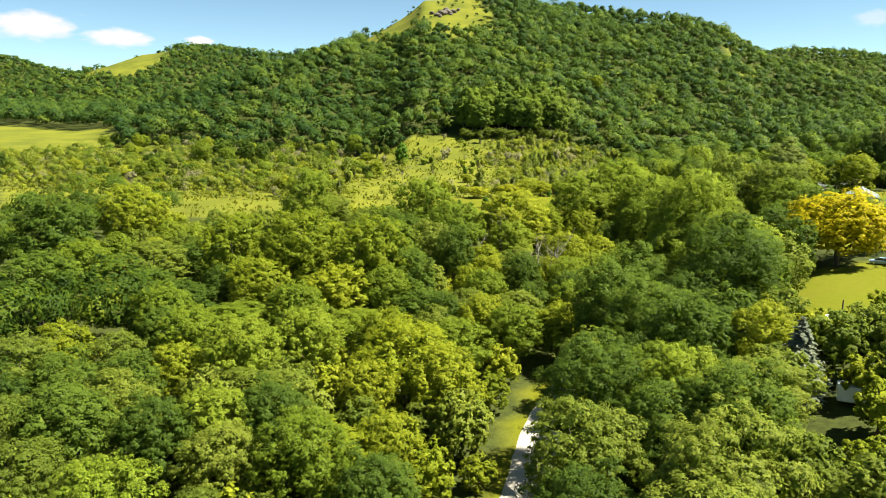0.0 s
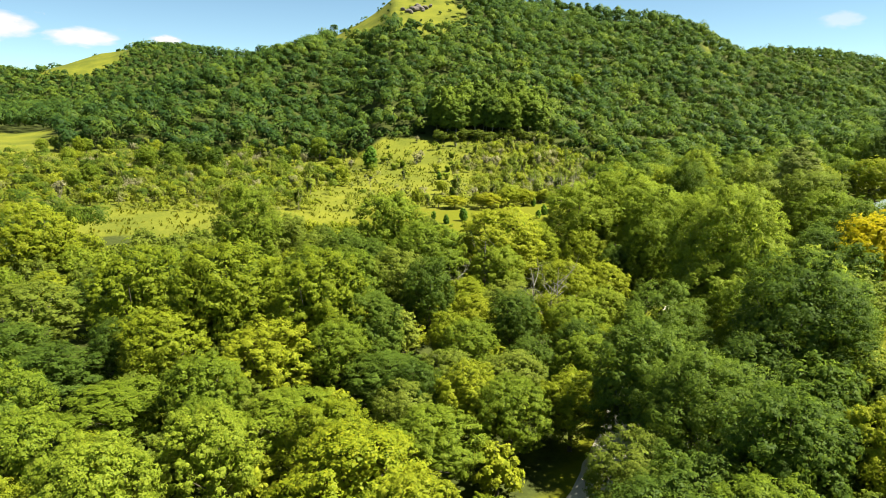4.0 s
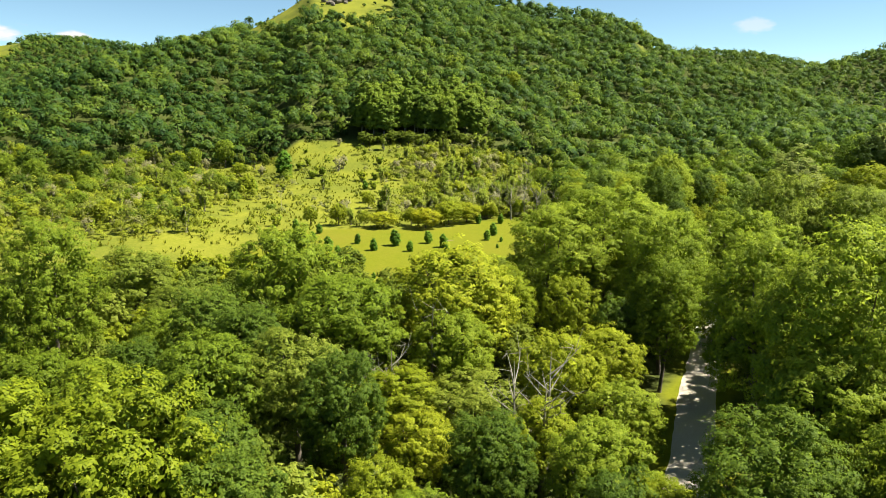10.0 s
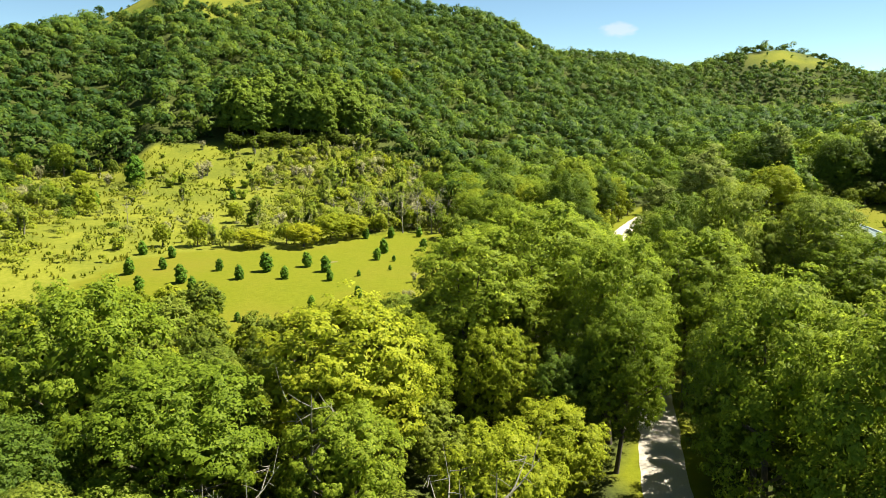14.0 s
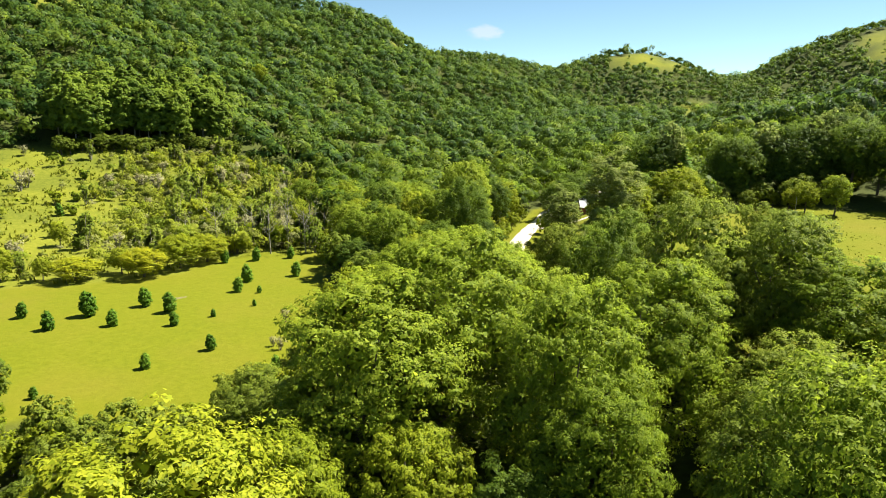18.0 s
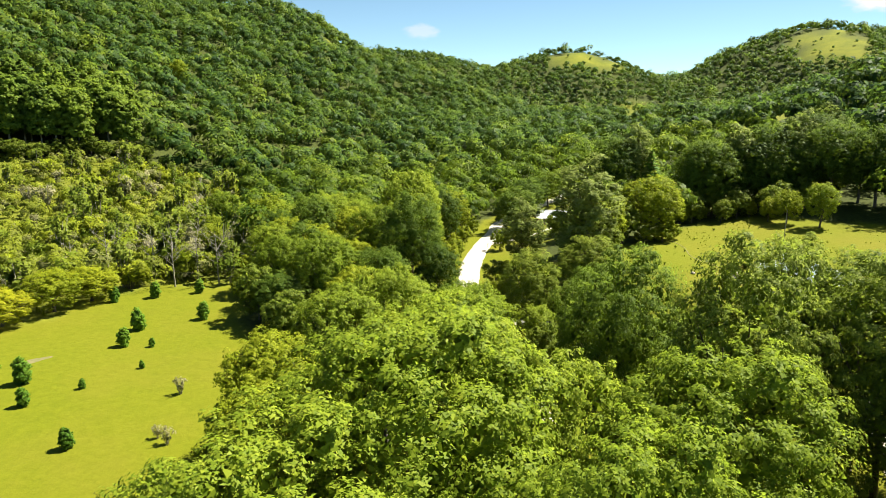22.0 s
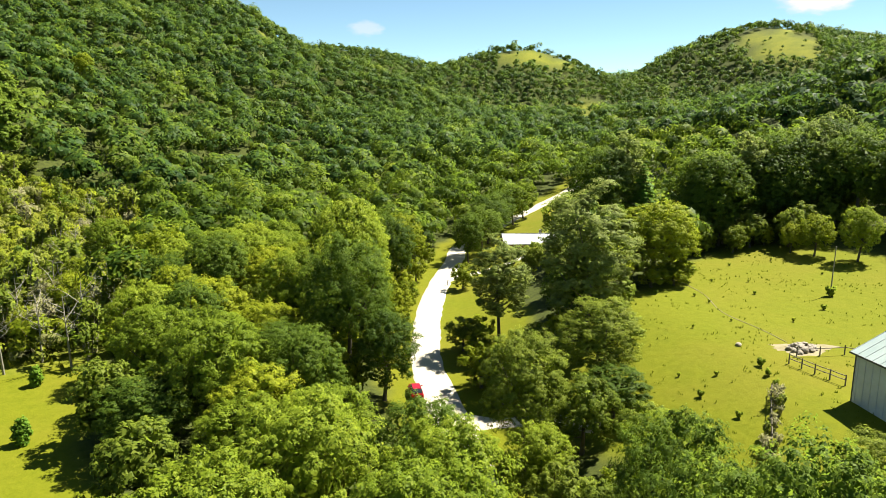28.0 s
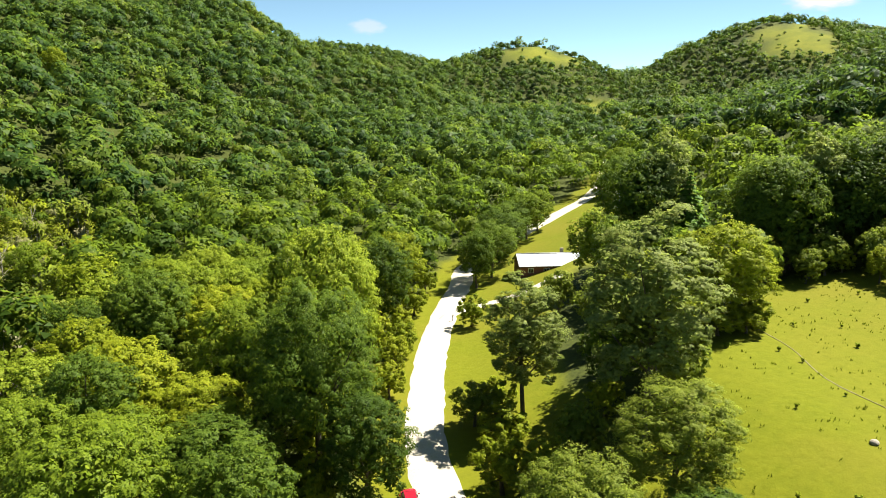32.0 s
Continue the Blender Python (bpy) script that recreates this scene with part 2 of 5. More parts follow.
BLUFF = [(-110, 872), (-82, 760), (-50, 752), (-14, 694), (26, 688), (52, 704), (58, 730), (52, 770), (55, 810), (47, 845), (36, 885), (10, 930), (-70, 930)]
BARE_SPUR = [(290, 735), (330, 740), (345, 800), (318, 815), (300, 780)]
BARE_FAR = [(676, 872), (694, 918), (770, 920), (806, 866), (714, 822)]
BARE_RIGHT = [(912, 700), (963, 708), (1004, 668), (954, 604), (878, 566), (858, 640)]
BARE_LEFT = [(-580, 1150), (-500, 1140), (-468, 1170), (-480, 1290), (-530, 1315), (-610, 1300), (-590, 1220)]


def inside(poly, x, y):
    """Which of the points x, y lie within the polygon."""
    hit = np.zeros(np.shape(x), bool)
    for (x0, y0), (x1, y1) in zip(poly, poly[1:] + poly[:1]):
        cross = (y0 > y) != (y1 > y)
        hit ^= cross & (x < (x1 - x0) * (y - y0) / ((y1 - y0) or 1e-9) + x0)
    return hit


def from_line(line, x, y):
    """Distance from a line of points, its height there (if it has one) and the side (positive to the right)."""
    best = np.full(np.shape(x), 1e9)
    high, side = np.zeros(np.shape(x)), np.ones(np.shape(x))
    for a, b in zip(line, line[1:]):
        ux, uy = b[0] - a[0], b[1] - a[1]
        s = np.clip(((x - a[0]) * ux + (y - a[1]) * uy) / (ux * ux + uy * uy), 0, 1)
        dx, dy = x - a[0] - s * ux, y - a[1] - s * uy
        d = np.hypot(dx, dy)
        near = d < best
        best = np.where(near, d, best)
        side = np.where(near, np.sign(dx * uy - dy * ux), side)
        if len(a) > 2:
            high = np.where(near, a[2] + s * (b[2] - a[2]), high)
    return best, high, side


def ease(v):
    v = np.clip(v, 0, 1)
    return v * v * (3 - 2 * v)


# Ridges: crest points with their heights, the fall per metre, and how round the crest is.
RIDGES = [
    ([(-145, 878, 97), (-100, 885, 118), (-62, 885, 150), (-22, 885, 183), (40, 890, 184), (125, 895, 169), (230, 893, 157), (290, 890, 153), (345, 882, 137), (395, 860, 100)], 0.36, 14),
    ([(-40, 850, 152), (-84, 740, 108), (-112, 685, 98), (-150, 600, 74)], 0.37, 14),
    ([(-200, 1310, 133), (-330, 1315, 149), (-400, 1320, 162), (-470, 1310, 164), (-535, 1300, 149), (-585, 1330, 121), (-660, 1400, 98)], 0.33, 20),
    ([(-700, 1720, 116), (-860, 1700, 134), (-960, 1700, 150), (-1040, 1700, 171), (-1100, 1700, 173), (-1500, 1600, 180)], 0.3, 30),
    ([(440, 1220, 126), (500, 1190, 137), (610, 1160, 144), (680, 1130, 135), (740, 1085, 116)], 0.33, 20),
    ([(690, 950, 118), (720, 935, 131), (765, 908, 136), (792, 872, 122), (830, 810, 90)], 0.34, 14),
    ([(850, 790, 98), (905, 762, 130), (985, 715, 161), (1030, 695, 167), (1100, 600, 147), (1300, 450, 128)], 0.3, 20),
    ([(385, 140, 70), (405, 250, 77), (520, 300, 84), (640, 330, 92), (760, 420, 80)], 0.36, 20),
    ([(640, 470, 62), (760, 540, 72), (900, 560, 90)], 0.25, 25),
    ([(-330, 820, 40), (-260, 1000, 62), (-200, 1200, 96)], 0.3, 20),
]


def land(x, y):
    """The ground's height."""
    x, y = np.asarray(x, float), np.asarray(y, float)
    d, base, side = from_line(ROAD, x, y)
    off = np.maximum(d - 3.2, 0)
    right = 8.6 * ease(off / 38.0) + 0.02 * np.maximum(off - 60, 0)
    left = 3.4 * ease(off / 42.0) + 0.055 * np.maximum(off - 120, 0)
    h = base + np.where(side > 0, right, left)
    far = np.maximum(np.hypot(x - 60, y - 200) - 500, 0)
    h = np.minimum(h, 40 + 0.02 * far)
    k = 6.0
    for line, fall, rnd in RIDGES:
        dd, crest, _ = from_line(line, x, y)
        r = crest - fall * (np.sqrt(dd * dd + rnd * rnd) - rnd)
        h = np.where(np.abs(h - r) < 4 * k, np.maximum(h, r) + k * np.log1p(np.exp(-np.abs(h - r) / k)) - k * 0.018, np.maximum(h, r))
    wave = 0.35 * np.sin(x * 0.061 + 1.3) * np.sin(y * 0.053) + 2.6 * np.sin(x * 0.021 + y * 0.008) * np.sin(y * 0.017 + 0.7) * ease((h - 26) / 30)
    return h + wave * ease((d - 4) / 12)


def land_at(x, y):
    return float(land(np.array([x]), np.array([y]))[0])


OPEN = [MEADOW, PASTURE, LAWN, YARD, SIDE_YARD, VERGE, FIELD_FAR_LEFT, FIELD_FAR_RIGHT, CLEARING, BLUFF, BARE_SPUR, BARE_FAR, BARE_RIGHT, BARE_LEFT]


def wooded(x, y):
    """Which points are under trees."""
    bare = np.zeros(np.shape(x), bool)
    for poly in OPEN:
        high_up = poly[0][1] > 580 or poly[0][0] > 600
        bare |= inside(poly, x + 7 * np.sin(0.11 * y) + 4 * np.sin(0.29 * y + 0.2 * x), y + 7 * np.sin(0.13 * x) + 4 * np.sin(0.31 * x)) if high_up else inside(poly, x, y)
    bare |= from_line(ROAD, x, y)[0] < np.where(y < 374, 5.0, 1.2)
    bare |= from_line(DRIVE, x, y)[0] < 2.6
    bare |= from_line(HOUSE_DRIVE, x, y)[0] < 4.0
    return ~bare


def axis_steps(lo, hi, fine_lo, fine_hi, fine, grow):
    vals = list(np.arange(fine_lo, fine_hi + 0.1, fine))
    step = fine
    while vals[-1] < hi:
        step = min(step * grow, 60)
        vals.append(vals[-1] + step)
    step = fine
    while vals[0] > lo:
        step = min(step * grow, 60)
        vals.insert(0, vals[0] - step)
    return np.array(vals)


def np_mesh(name, verts, faces, mat, attrs=(), smooth=False):
    """A mesh from arrays of points and of faces with one number of corners."""
    me = bpy.data.meshes.new(name)
    n, k = len(faces), faces.shape[1]
    me.vertices.add(len(verts))
    me.vertices.foreach_set("co", np.ascontiguousarray(verts, np.float32).ravel())
    me.loops.add(n * k)
    me.loops.foreach_set("vertex_index", np.ascontiguousarray(faces, np.int32).ravel())
    me.polygons.add(n)
    me.polygons.foreach_set("loop_start", np.arange(0, n * k, k, dtype=np.int32))
    if smooth:
        me.polygons.foreach_set("use_smooth", np.ones(n, bool))
    for key, values in attrs:
        values = np.ascontiguousarray(values, np.float32)
        flat = values.ndim == 1
        at = me.attributes.new(key, "FLOAT" if flat else "FLOAT_VECTOR", "POINT")
        at.data.foreach_set("value" if flat else "vector", values.ravel())
    me.materials.append(mat)
    me.update(calc_edges=True)
    return me


def grid_faces(rows, cols):
    i = (np.arange(rows - 1)[:, None] * cols + np.arange(cols - 1)[None]).ravel()
    return np.stack([i, i + 1, i + cols + 1, i + cols], 1)


gx, gy = axis_steps(-3200, 3200, -170, 270, 3.6, 1.08), axis_steps(-1500, 3600, 20, 400, 3.6, 1.07)
XX, YY = np.meshgrid(gx, gy)
ZZ = land(XX, YY)
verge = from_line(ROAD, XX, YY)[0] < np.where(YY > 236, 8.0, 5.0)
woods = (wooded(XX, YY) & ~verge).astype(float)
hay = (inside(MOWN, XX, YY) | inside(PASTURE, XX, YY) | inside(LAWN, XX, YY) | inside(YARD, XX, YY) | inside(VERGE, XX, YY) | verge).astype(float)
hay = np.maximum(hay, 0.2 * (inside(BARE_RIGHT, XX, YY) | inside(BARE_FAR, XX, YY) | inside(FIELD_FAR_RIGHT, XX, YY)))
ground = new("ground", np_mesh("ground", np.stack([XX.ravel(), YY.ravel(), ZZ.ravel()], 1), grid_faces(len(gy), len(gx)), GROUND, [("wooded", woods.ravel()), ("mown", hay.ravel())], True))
tagged(ground, "rolling grassy valley floor and wooded bluffs", "ground", kind="structure")


def smooth_line(line, step=2.0):
    """Points at even steps along a rounded line (Catmull-Rom)."""
    p = np.array([q[:2] for q in line], float)
    p = np.vstack([2 * p[0] - p[1], p, 2 * p[-1] - p[-2]])
    out = []
    for a, b, c, d in zip(p, p[1:], p[2:], p[3:]):
        for s in np.linspace(0, 1, max(2, int(np.linalg.norm(c - b) / step)), endpoint=False):
            out.append(0.5 * (2 * b + (c - a) * s + (2 * a - 5 * b + 4 * c - d) * s * s + (3 * b - a - 3 * c + d) * s ** 3))
    out.append(p[-2])
    return np.array(out)


def ribbon(name, line, half, lift, mat, seed, uneven=0.13, crown=0.06):
    """A road strip that follows the ground, with a crown and ragged edges."""
    rs = np.random.RandomState(seed)
    p = smooth_line(line)
    t = np.gradient(p, axis=0)
    t /= np.linalg.norm(t, axis=1)[:, None]
    nrm = np.stack([t[:, 1], -t[:, 0]], 1)
    across = np.array([-1.0, -0.8, -0.4, 0, 0.4, 0.8, 1.0])
    rag = rs.normal(0, uneven, (len(p), 2))
    rows = []
    for i in range(len(p)):
        a = across * (half(i / len(p)) if callable(half) else half)
        a[0] += rag[i, 0]
        a[-1] += rag[i, 1]
        rows.append(p[i] + a[:, None] * nrm[i])
    q = np.array(rows)
    z = land(q[..., 0], q[..., 1]) + lift + crown * (1 - across ** 2)
    z[:, [0, -1]] -= lift + 0.03
    ob = new(name, np_mesh(name, np.concatenate([q, z[..., None]], 2).reshape(-1, 3), grid_faces(len(p), 7)[:, ::-1], mat, (), True))
    return ob


tagged(ribbon("road", ROAD, 2.7, 0.08, GRAVEL, 3), "pale limestone gravel country road", "road", kind="structure")
tagged(ribbon("driveway", DRIVE, lambda s: 2.8 - 1.5 * min(1.0, 4 * s), 0.10, GRAVEL, 4), "pale gravel driveway to the barn", "driveway", kind="structure")
tagged(ribbon("barn_lane", TRACK, 1.2, 0.1, GRAVEL, 8), "narrow pale gravel lane below the barn", "driveway", kind="structure")
tagged(ribbon("house_driveway", HOUSE_DRIVE, 1.5, 0.11, GRAVEL, 5), "short pale gravel house driveway", "driveway", kind="structure")


# ---- trees ----
def part(name, me, parent, label=""):
    """Links a mesh as one part under a thing or a part."""
    ob = new(name, me)
    ob.parent = parent
    return tagged(ob, label)


def thing(name, label, category, group=""):
    return tagged(new(name), label, category, group)


def unit(rs, n):
    v = rs.normal(size=(n, 3))
    return v / np.linalg.norm(v, axis=1)[:, None]


def sprays(rs, centre, out, size, lay=0.6, swell=0.6):
    """Leaf sprays: a pointed blade at each centre, facing roughly along out; with them the way in which the foliage as a whole swells there."""
    n = len(centre)
    out = out / (np.linalg.norm(out, axis=1)[:, None] + 1e-9)
    nrm = out + lay * unit(rs, n)
    nrm /= np.linalg.norm(nrm, axis=1)[:, None]
    t = np.cross(nrm, unit(rs, n))
    t /= np.linalg.norm(t, axis=1)[:, None] + 1e-9
    s = np.cross(nrm, t)
    size = np.asarray(size)[:, None] * np.ones((n, 1))
    wide = rs.uniform(0.32, 0.5, (n, 1))
    a = centre - t * size * 0.45 + s * size * wide
    b = centre - t * size * rs.uniform(0.1, 0.5, (n, 1)) - s * size * wide
    c = centre + t * size * 0.65
    puff = swell * out + (1 - swell) * nrm
    puff /= np.linalg.norm(puff, axis=1)[:, None] + 1e-9
    return np.stack([a, b, c], 1).reshape(-1, 3), np.arange(3 * n).reshape(n, 3), [("puff", np.repeat(puff, 3, 0))]


def lumps(rs, count, radius, tall, low=-0.35):
    """Where the boughs' leaf masses lie in a crown of that radius and height round its middle: evenly over its shell, ragged in depth."""
    k = np.arange(count) + 0.5
    z = 1 - (1 - low) * k / count
    a = k * 2.399963 + rs.uniform(0, 6.28)
    flat = np.sqrt(np.maximum(1 - z * z, 0.0))
    d = np.stack([flat * np.cos(a), flat * np.sin(a), z], 1) + rs.normal(0, 0.09, (count, 3))
    d /= np.linalg.norm(d, axis=1)[:, None]
    far = rs.uniform(0.62, 0.86, len(d))[:, None]
    order = rs.permutation(count)
    return (d * far * (radius, radius, tall))[order], d[order]


def crown_mesh(name, seed, radius, tall, middle, count, leaves, size, mat, lump=0.27, low=-0.35, lay=0.42):
    """A crown of leaf masses, each a ball of small leaf clusters round a dense heart, with gaps between them."""
    rs = np.random.RandomState(seed)
    place, way = lumps(rs, count, radius, tall, low)
    cs, ns, zs = [], [], []
    twigs = 15
    for p, w in zip(place, way):
        r = radius * lump * rs.uniform(0.62, 1.3)
        tuft = unit(rs, twigs)
        tuft += 0.55 * w + (0, 0, 0.25)
        tuft /= np.linalg.norm(tuft, axis=1)[:, None]
        out = rs.uniform(0.62, 1.12, twigs)
        wide = r * rs.uniform(0.24, 0.42, twigs)
        which = rs.randint(0, twigs, leaves)
        d = unit(rs, leaves)
        d[:, 2] = np.where(d[:, 2] < -0.35, -d[:, 2], d[:, 2])
        reach = rs.uniform(0.25, 1.0, leaves) ** 0.5 * wide[which]
        cs.append(p + tuft[which] * (r * out[which])[:, None] + d * reach[:, None] * (1, 1, 0.8))
        ns.append(d + 0.55 * tuft[which] + (0, 0, 0.2))
        zs.append(np.full(leaves, size))
        heart = max(10, leaves // 11)
        d = unit(rs, heart)
        cs.append(p + d * r * 0.55)
        ns.append(d)
        zs.append(np.full(heart, size * 2.1))
    inner = int(len(place) * 26)
    d = unit(rs, inner)
    cs.append(d * rs.uniform(0.2, 0.52, inner)[:, None] * (radius, radius, tall))
    ns.append(d)
    zs.append(np.full(inner, size * 2.4))
    c, n, z = np.concatenate(cs), np.concatenate(ns), np.concatenate(zs)
    whole = c / (radius, radius, tall)
    n = n / np.linalg.norm(n, axis=1)[:, None] + 0.45 * whole / (np.linalg.norm(whole, axis=1)[:, None] + 1e-9)
    c[:, 2] += middle
    v, f, puff = sprays(rs, c, n, z * rs.uniform(0.65, 1.4, len(c)), lay, 0.55)
    return np_mesh(name, v, f, mat, puff)


def tube(pts, radii, sides=7):
    """Points and quads of a tapered, bent stem."""
    pts = np.array(pts, float)
    t = np.gradient(pts, axis=0)
    t /= np.linalg.norm(t, axis=1)[:, None]
    ref = np.array([0.31, 0.17, 0.05]) if abs(t[0, 2]) > 0.7 else np.array([0.0, 0.0, 1.0])
    a = np.cross(t, ref)
    a /= np.linalg.norm(a, axis=1)[:, None]
    b = np.cross(t, a)
    ang = np.linspace(0, 2 * math.pi, sides, endpoint=False)
    v = pts[:, None] + np.array(radii)[:, None, None] * (np.cos(ang)[None, :, None] * a[:, None] + np.sin(ang)[None, :, None] * b[:, None])
    k = len(pts)
    i = np.arange(k - 1)[:, None] * sides + np.arange(sides)[None]
    j = np.arange(k - 1)[:, None] * sides + (np.arange(sides)[None] + 1) % sides
    f = np.stack([i, j, j + sides, i + sides], 2).reshape(-1, 4)
    return v.reshape(-1, 3), f


def another(ob, m):
    """A copy of a thing at the pose m, whatever the scale of the first one."""
    return copy_thing(ob, m @ Matrix.Diagonal((*(1 / v for v in ob.scale), 1)))


def stem_mesh(name, pts, radii, mat, sides=7):
    v, f = tube(pts, radii, sides)
    return np_mesh(name, v, f, mat, (), True)


def broadleaf(seed, label, mat, radius, tall, middle, count, leaves, size, bark=None, low=-0.35, lump=0.27, boughs=5, name="tree", category="tree", group="woodland trees"):
    """A tree: a bent tapered trunk, limbs, and a crown of leaf masses."""
    rs = np.random.RandomState(seed)
    bark = bark or (BARK_GREY if name == "poplar_tree" else BARK)
    ob = thing(name, label, category, group)
    top = middle + tall * 0.4
    lean = rs.normal(0, 0.25, 2)
    w = 0.035 * radius + 0.1
    zs = np.array([-0.6, 0.5, top * 0.35, top * 0.7, top])
    trunk = [(lean[0] * z / 4, lean[1] * z / 4, z) for z in zs]
    part("trunk", stem_mesh("trunk", trunk, [w * 1.5, w * 1.05, w * 0.85, w * 0.5, w * 0.12], bark), ob, "rough bark trunk")
    place, d = lumps(np.random.RandomState(seed), count, radius, tall, low)
    for k in range(boughs):
        end = place[k * 3 % len(place)] + (0, 0, middle)
        z0 = max(middle - tall * rs.uniform(0.2, 0.75), 0.3 * middle)
        start = np.array([lean[0] * z0 / 4, lean[1] * z0 / 4, z0])
        mid = (start + end) / 2 + (0, 0, -0.08 * radius) + rs.normal(0, 0.2, 3)
        part("limb", stem_mesh("limb", [start, mid, end], [w * 0.45, w * 0.28, w * 0.06], bark, 6), ob)
    part("crown", crown_mesh("crown", seed, radius, tall, middle, count, leaves, size, mat, lump, low), ob, "leafy crown")
    return ob


def conifer(seed, label, mat, radius, high, tiers, leaves, size, name="spruce_tree", category="conifer", droop=0.25, group="", arms=11):
    """A conifer: a straight trunk and whorls of drooping branches."""
    rs = np.random.RandomState(seed)
    ob = thing(name, label, category, group)
    part("trunk", stem_mesh("trunk", [(0, 0, -0.3), (0, 0, high * 0.5), (0, 0, high)], [0.022 * high, 0.012 * high, 0.02], BARK), ob)
    cs, ns, stems, sf, at = [], [], [], [], 0
    for k in range(tiers):
        f = k / (tiers - 1)
        z = high * (0.07 + 0.91 * f)
        reach = radius * (1 - f) ** 0.85 + 0.03 * radius
        number = max(4, int(arms * (1 - f) + 4))
        for j in range(number):
            a = 2 * math.pi * (j + rs.uniform(-0.3, 0.3)) / number + k
            u = np.array([math.cos(a), math.sin(a), 0])
            ln = reach * rs.uniform(0.75, 1.15)
            s = rs.uniform(0.12, 1.0, leaves)
            c = u * (ln * s)[:, None] + np.array([0, 0, z]) + np.stack([rs.normal(0, 0.10 * ln, leaves), rs.normal(0, 0.10 * ln, leaves), -droop * ln * s ** 1.5 + rs.normal(0, 0.05 * ln, leaves)], 1)
            cs.append(c)
            ns.append(np.tile(np.array([0.45 * u[0], 0.45 * u[1], 1.0]), (leaves, 1)))
            v, q = tube([(0, 0, z), u * ln * 0.5 + (0, 0, z - droop * ln * 0.3), u * ln * 0.95 + (0, 0, z - droop * ln)], [0.004 * high, 0.0025 * high, 0.001 * high], 4)
            stems.append(v)
            sf.append(q + at)
            at += len(v)
    c, n = np.concatenate(cs), np.concatenate(ns)
    v, f, puff = sprays(rs, c, n, size * rs.uniform(0.7, 1.3, len(c)), 0.5, 0.5)
    part("branches", np_mesh("branches", np.concatenate(stems), np.concatenate(sf), BARK, (), True), ob)
    part("needles", np_mesh("needles", v, f, mat, puff), ob, "drooping needle sprays")
    return ob


# Each kind: seed, name, label, leaf, crown radius, half height and middle, leaf masses, leaves in each, leaf size, lowest bough.
SORTS = [
    (11, "ash_tree", "tall full broadleaf tree with mid-green leaves by the road", LEAF_MID, 7.4, 10.2, 12.8, 72, 400, 0.24, -0.7),
    (12, "oak_tree", "tall broad oak with dense dark green leaves by the road", LEAF_DARK, 7.8, 9.6, 12.2, 72, 400, 0.24, -0.7),
    (13, "walnut_tree", "light yellow-green walnut with feathery leaves in the wood", LEAF_LIGHT, 5.0, 5.4, 6.6, 52, 320, 0.215, -0.8),
    (14, "cottonwood_tree", "tall grey-green cottonwood with an open upright crown", LEAF_WILLOW, 4.9, 11.0, 14.0, 64, 300, 0.25, -0.85),
    (15, "dogwood_tree", "small olive-green tree with a low loose crown", LEAF_OLIVE, 3.8, 4.2, 4.9, 32, 240, 0.23, -0.8),
    (16, "young_tree", "bushy light green sapling at the wood's edge", LEAF_LIGHT, 2.7, 2.8, 3.0, 24, 200, 0.21, -0.85),
    (17, "maple_tree", "mid-green broadleaf tree with a rounded crown in the wood", LEAF_MID, 5.2, 6.4, 7.6, 52, 320, 0.22, -0.8),
    (18, "elm_tree", "dark green broadleaf tree with a dense crown in the wood", LEAF_DARK, 4.8, 6.2, 7.4, 52, 310, 0.22, -0.8),
    (19, "poplar_tree", "tall dark green poplar in the stand below the bluff", LEAF_POPLAR, 5.4, 11.0, 12.5, 70, 110, 0.66, -0.9),
    (20, "yellow_locust_tree", "broad bright yellow locust tree on the lawn", LEAF_YELLOW, 8.6, 6.6, 8.2, 70, 210, 0.38, -0.85),
    (31, "hackberry_tree", "tall olive-green broadleaf tree with a loose crown by the road", LEAF_OLIVE, 7.2, 9.8, 12.6, 72, 400, 0.24, -0.7),
    (32, "boxelder_tree", "rounded olive-green tree with a dense low crown in the wood", LEAF_OLIVE, 5.2, 5.8, 6.8, 52, 320, 0.22, -0.85),
    (33, "gold_tinged_tree", "light green broadleaf tree with yellowing leaves by the road", LEAF_GOLD, 5.4, 6.0, 7.0, 54, 320, 0.22, -0.8),
    (30, "rust_brown_tree", "rust-brown dying tree among green crowns on the slope", LEAF_RUST, 5.0, 6.0, 7.5, 40, 60, 0.9, -0.8),
]
KINDS, SIZES, USED, SPOTS = {}, [], set(), []


def plain_crown(ob):
    return next(c for c in ob.children if c.name.startswith("crown"))


for k, (seed, name, label, leaf, radius, tall, middle, count, leaves, size, low) in enumerate(SORTS):
    fine = size < 0.3
    KINDS[k, True] = broadleaf(seed, label, leaf, radius, tall, middle, count, int(leaves * 1.6) if fine else leaves, size * 0.76 if fine else size, None, low, 0.24, 5, name, "tree", "woodland trees")
    if fine:
        KINDS[k, False] = broadleaf(seed + 40, label, leaf, radius, tall, middle, count, int(leaves * 0.42), size * 1.4, None, low, 0.25, 2, name, "tree", "woodland trees")
    leafage = plain_crown(KINDS[k, True]).data
    co = np.zeros(len(leafage.vertices) * 3, np.float32)
    leafage.vertices.foreach_get("co", co)
    co = co.reshape(-1, 3)
    SIZES.append((float(np.percentile(np.hypot(co[:, 0], co[:, 1]), 96)), float(np.percentile(co[:, 2], 99.7))))


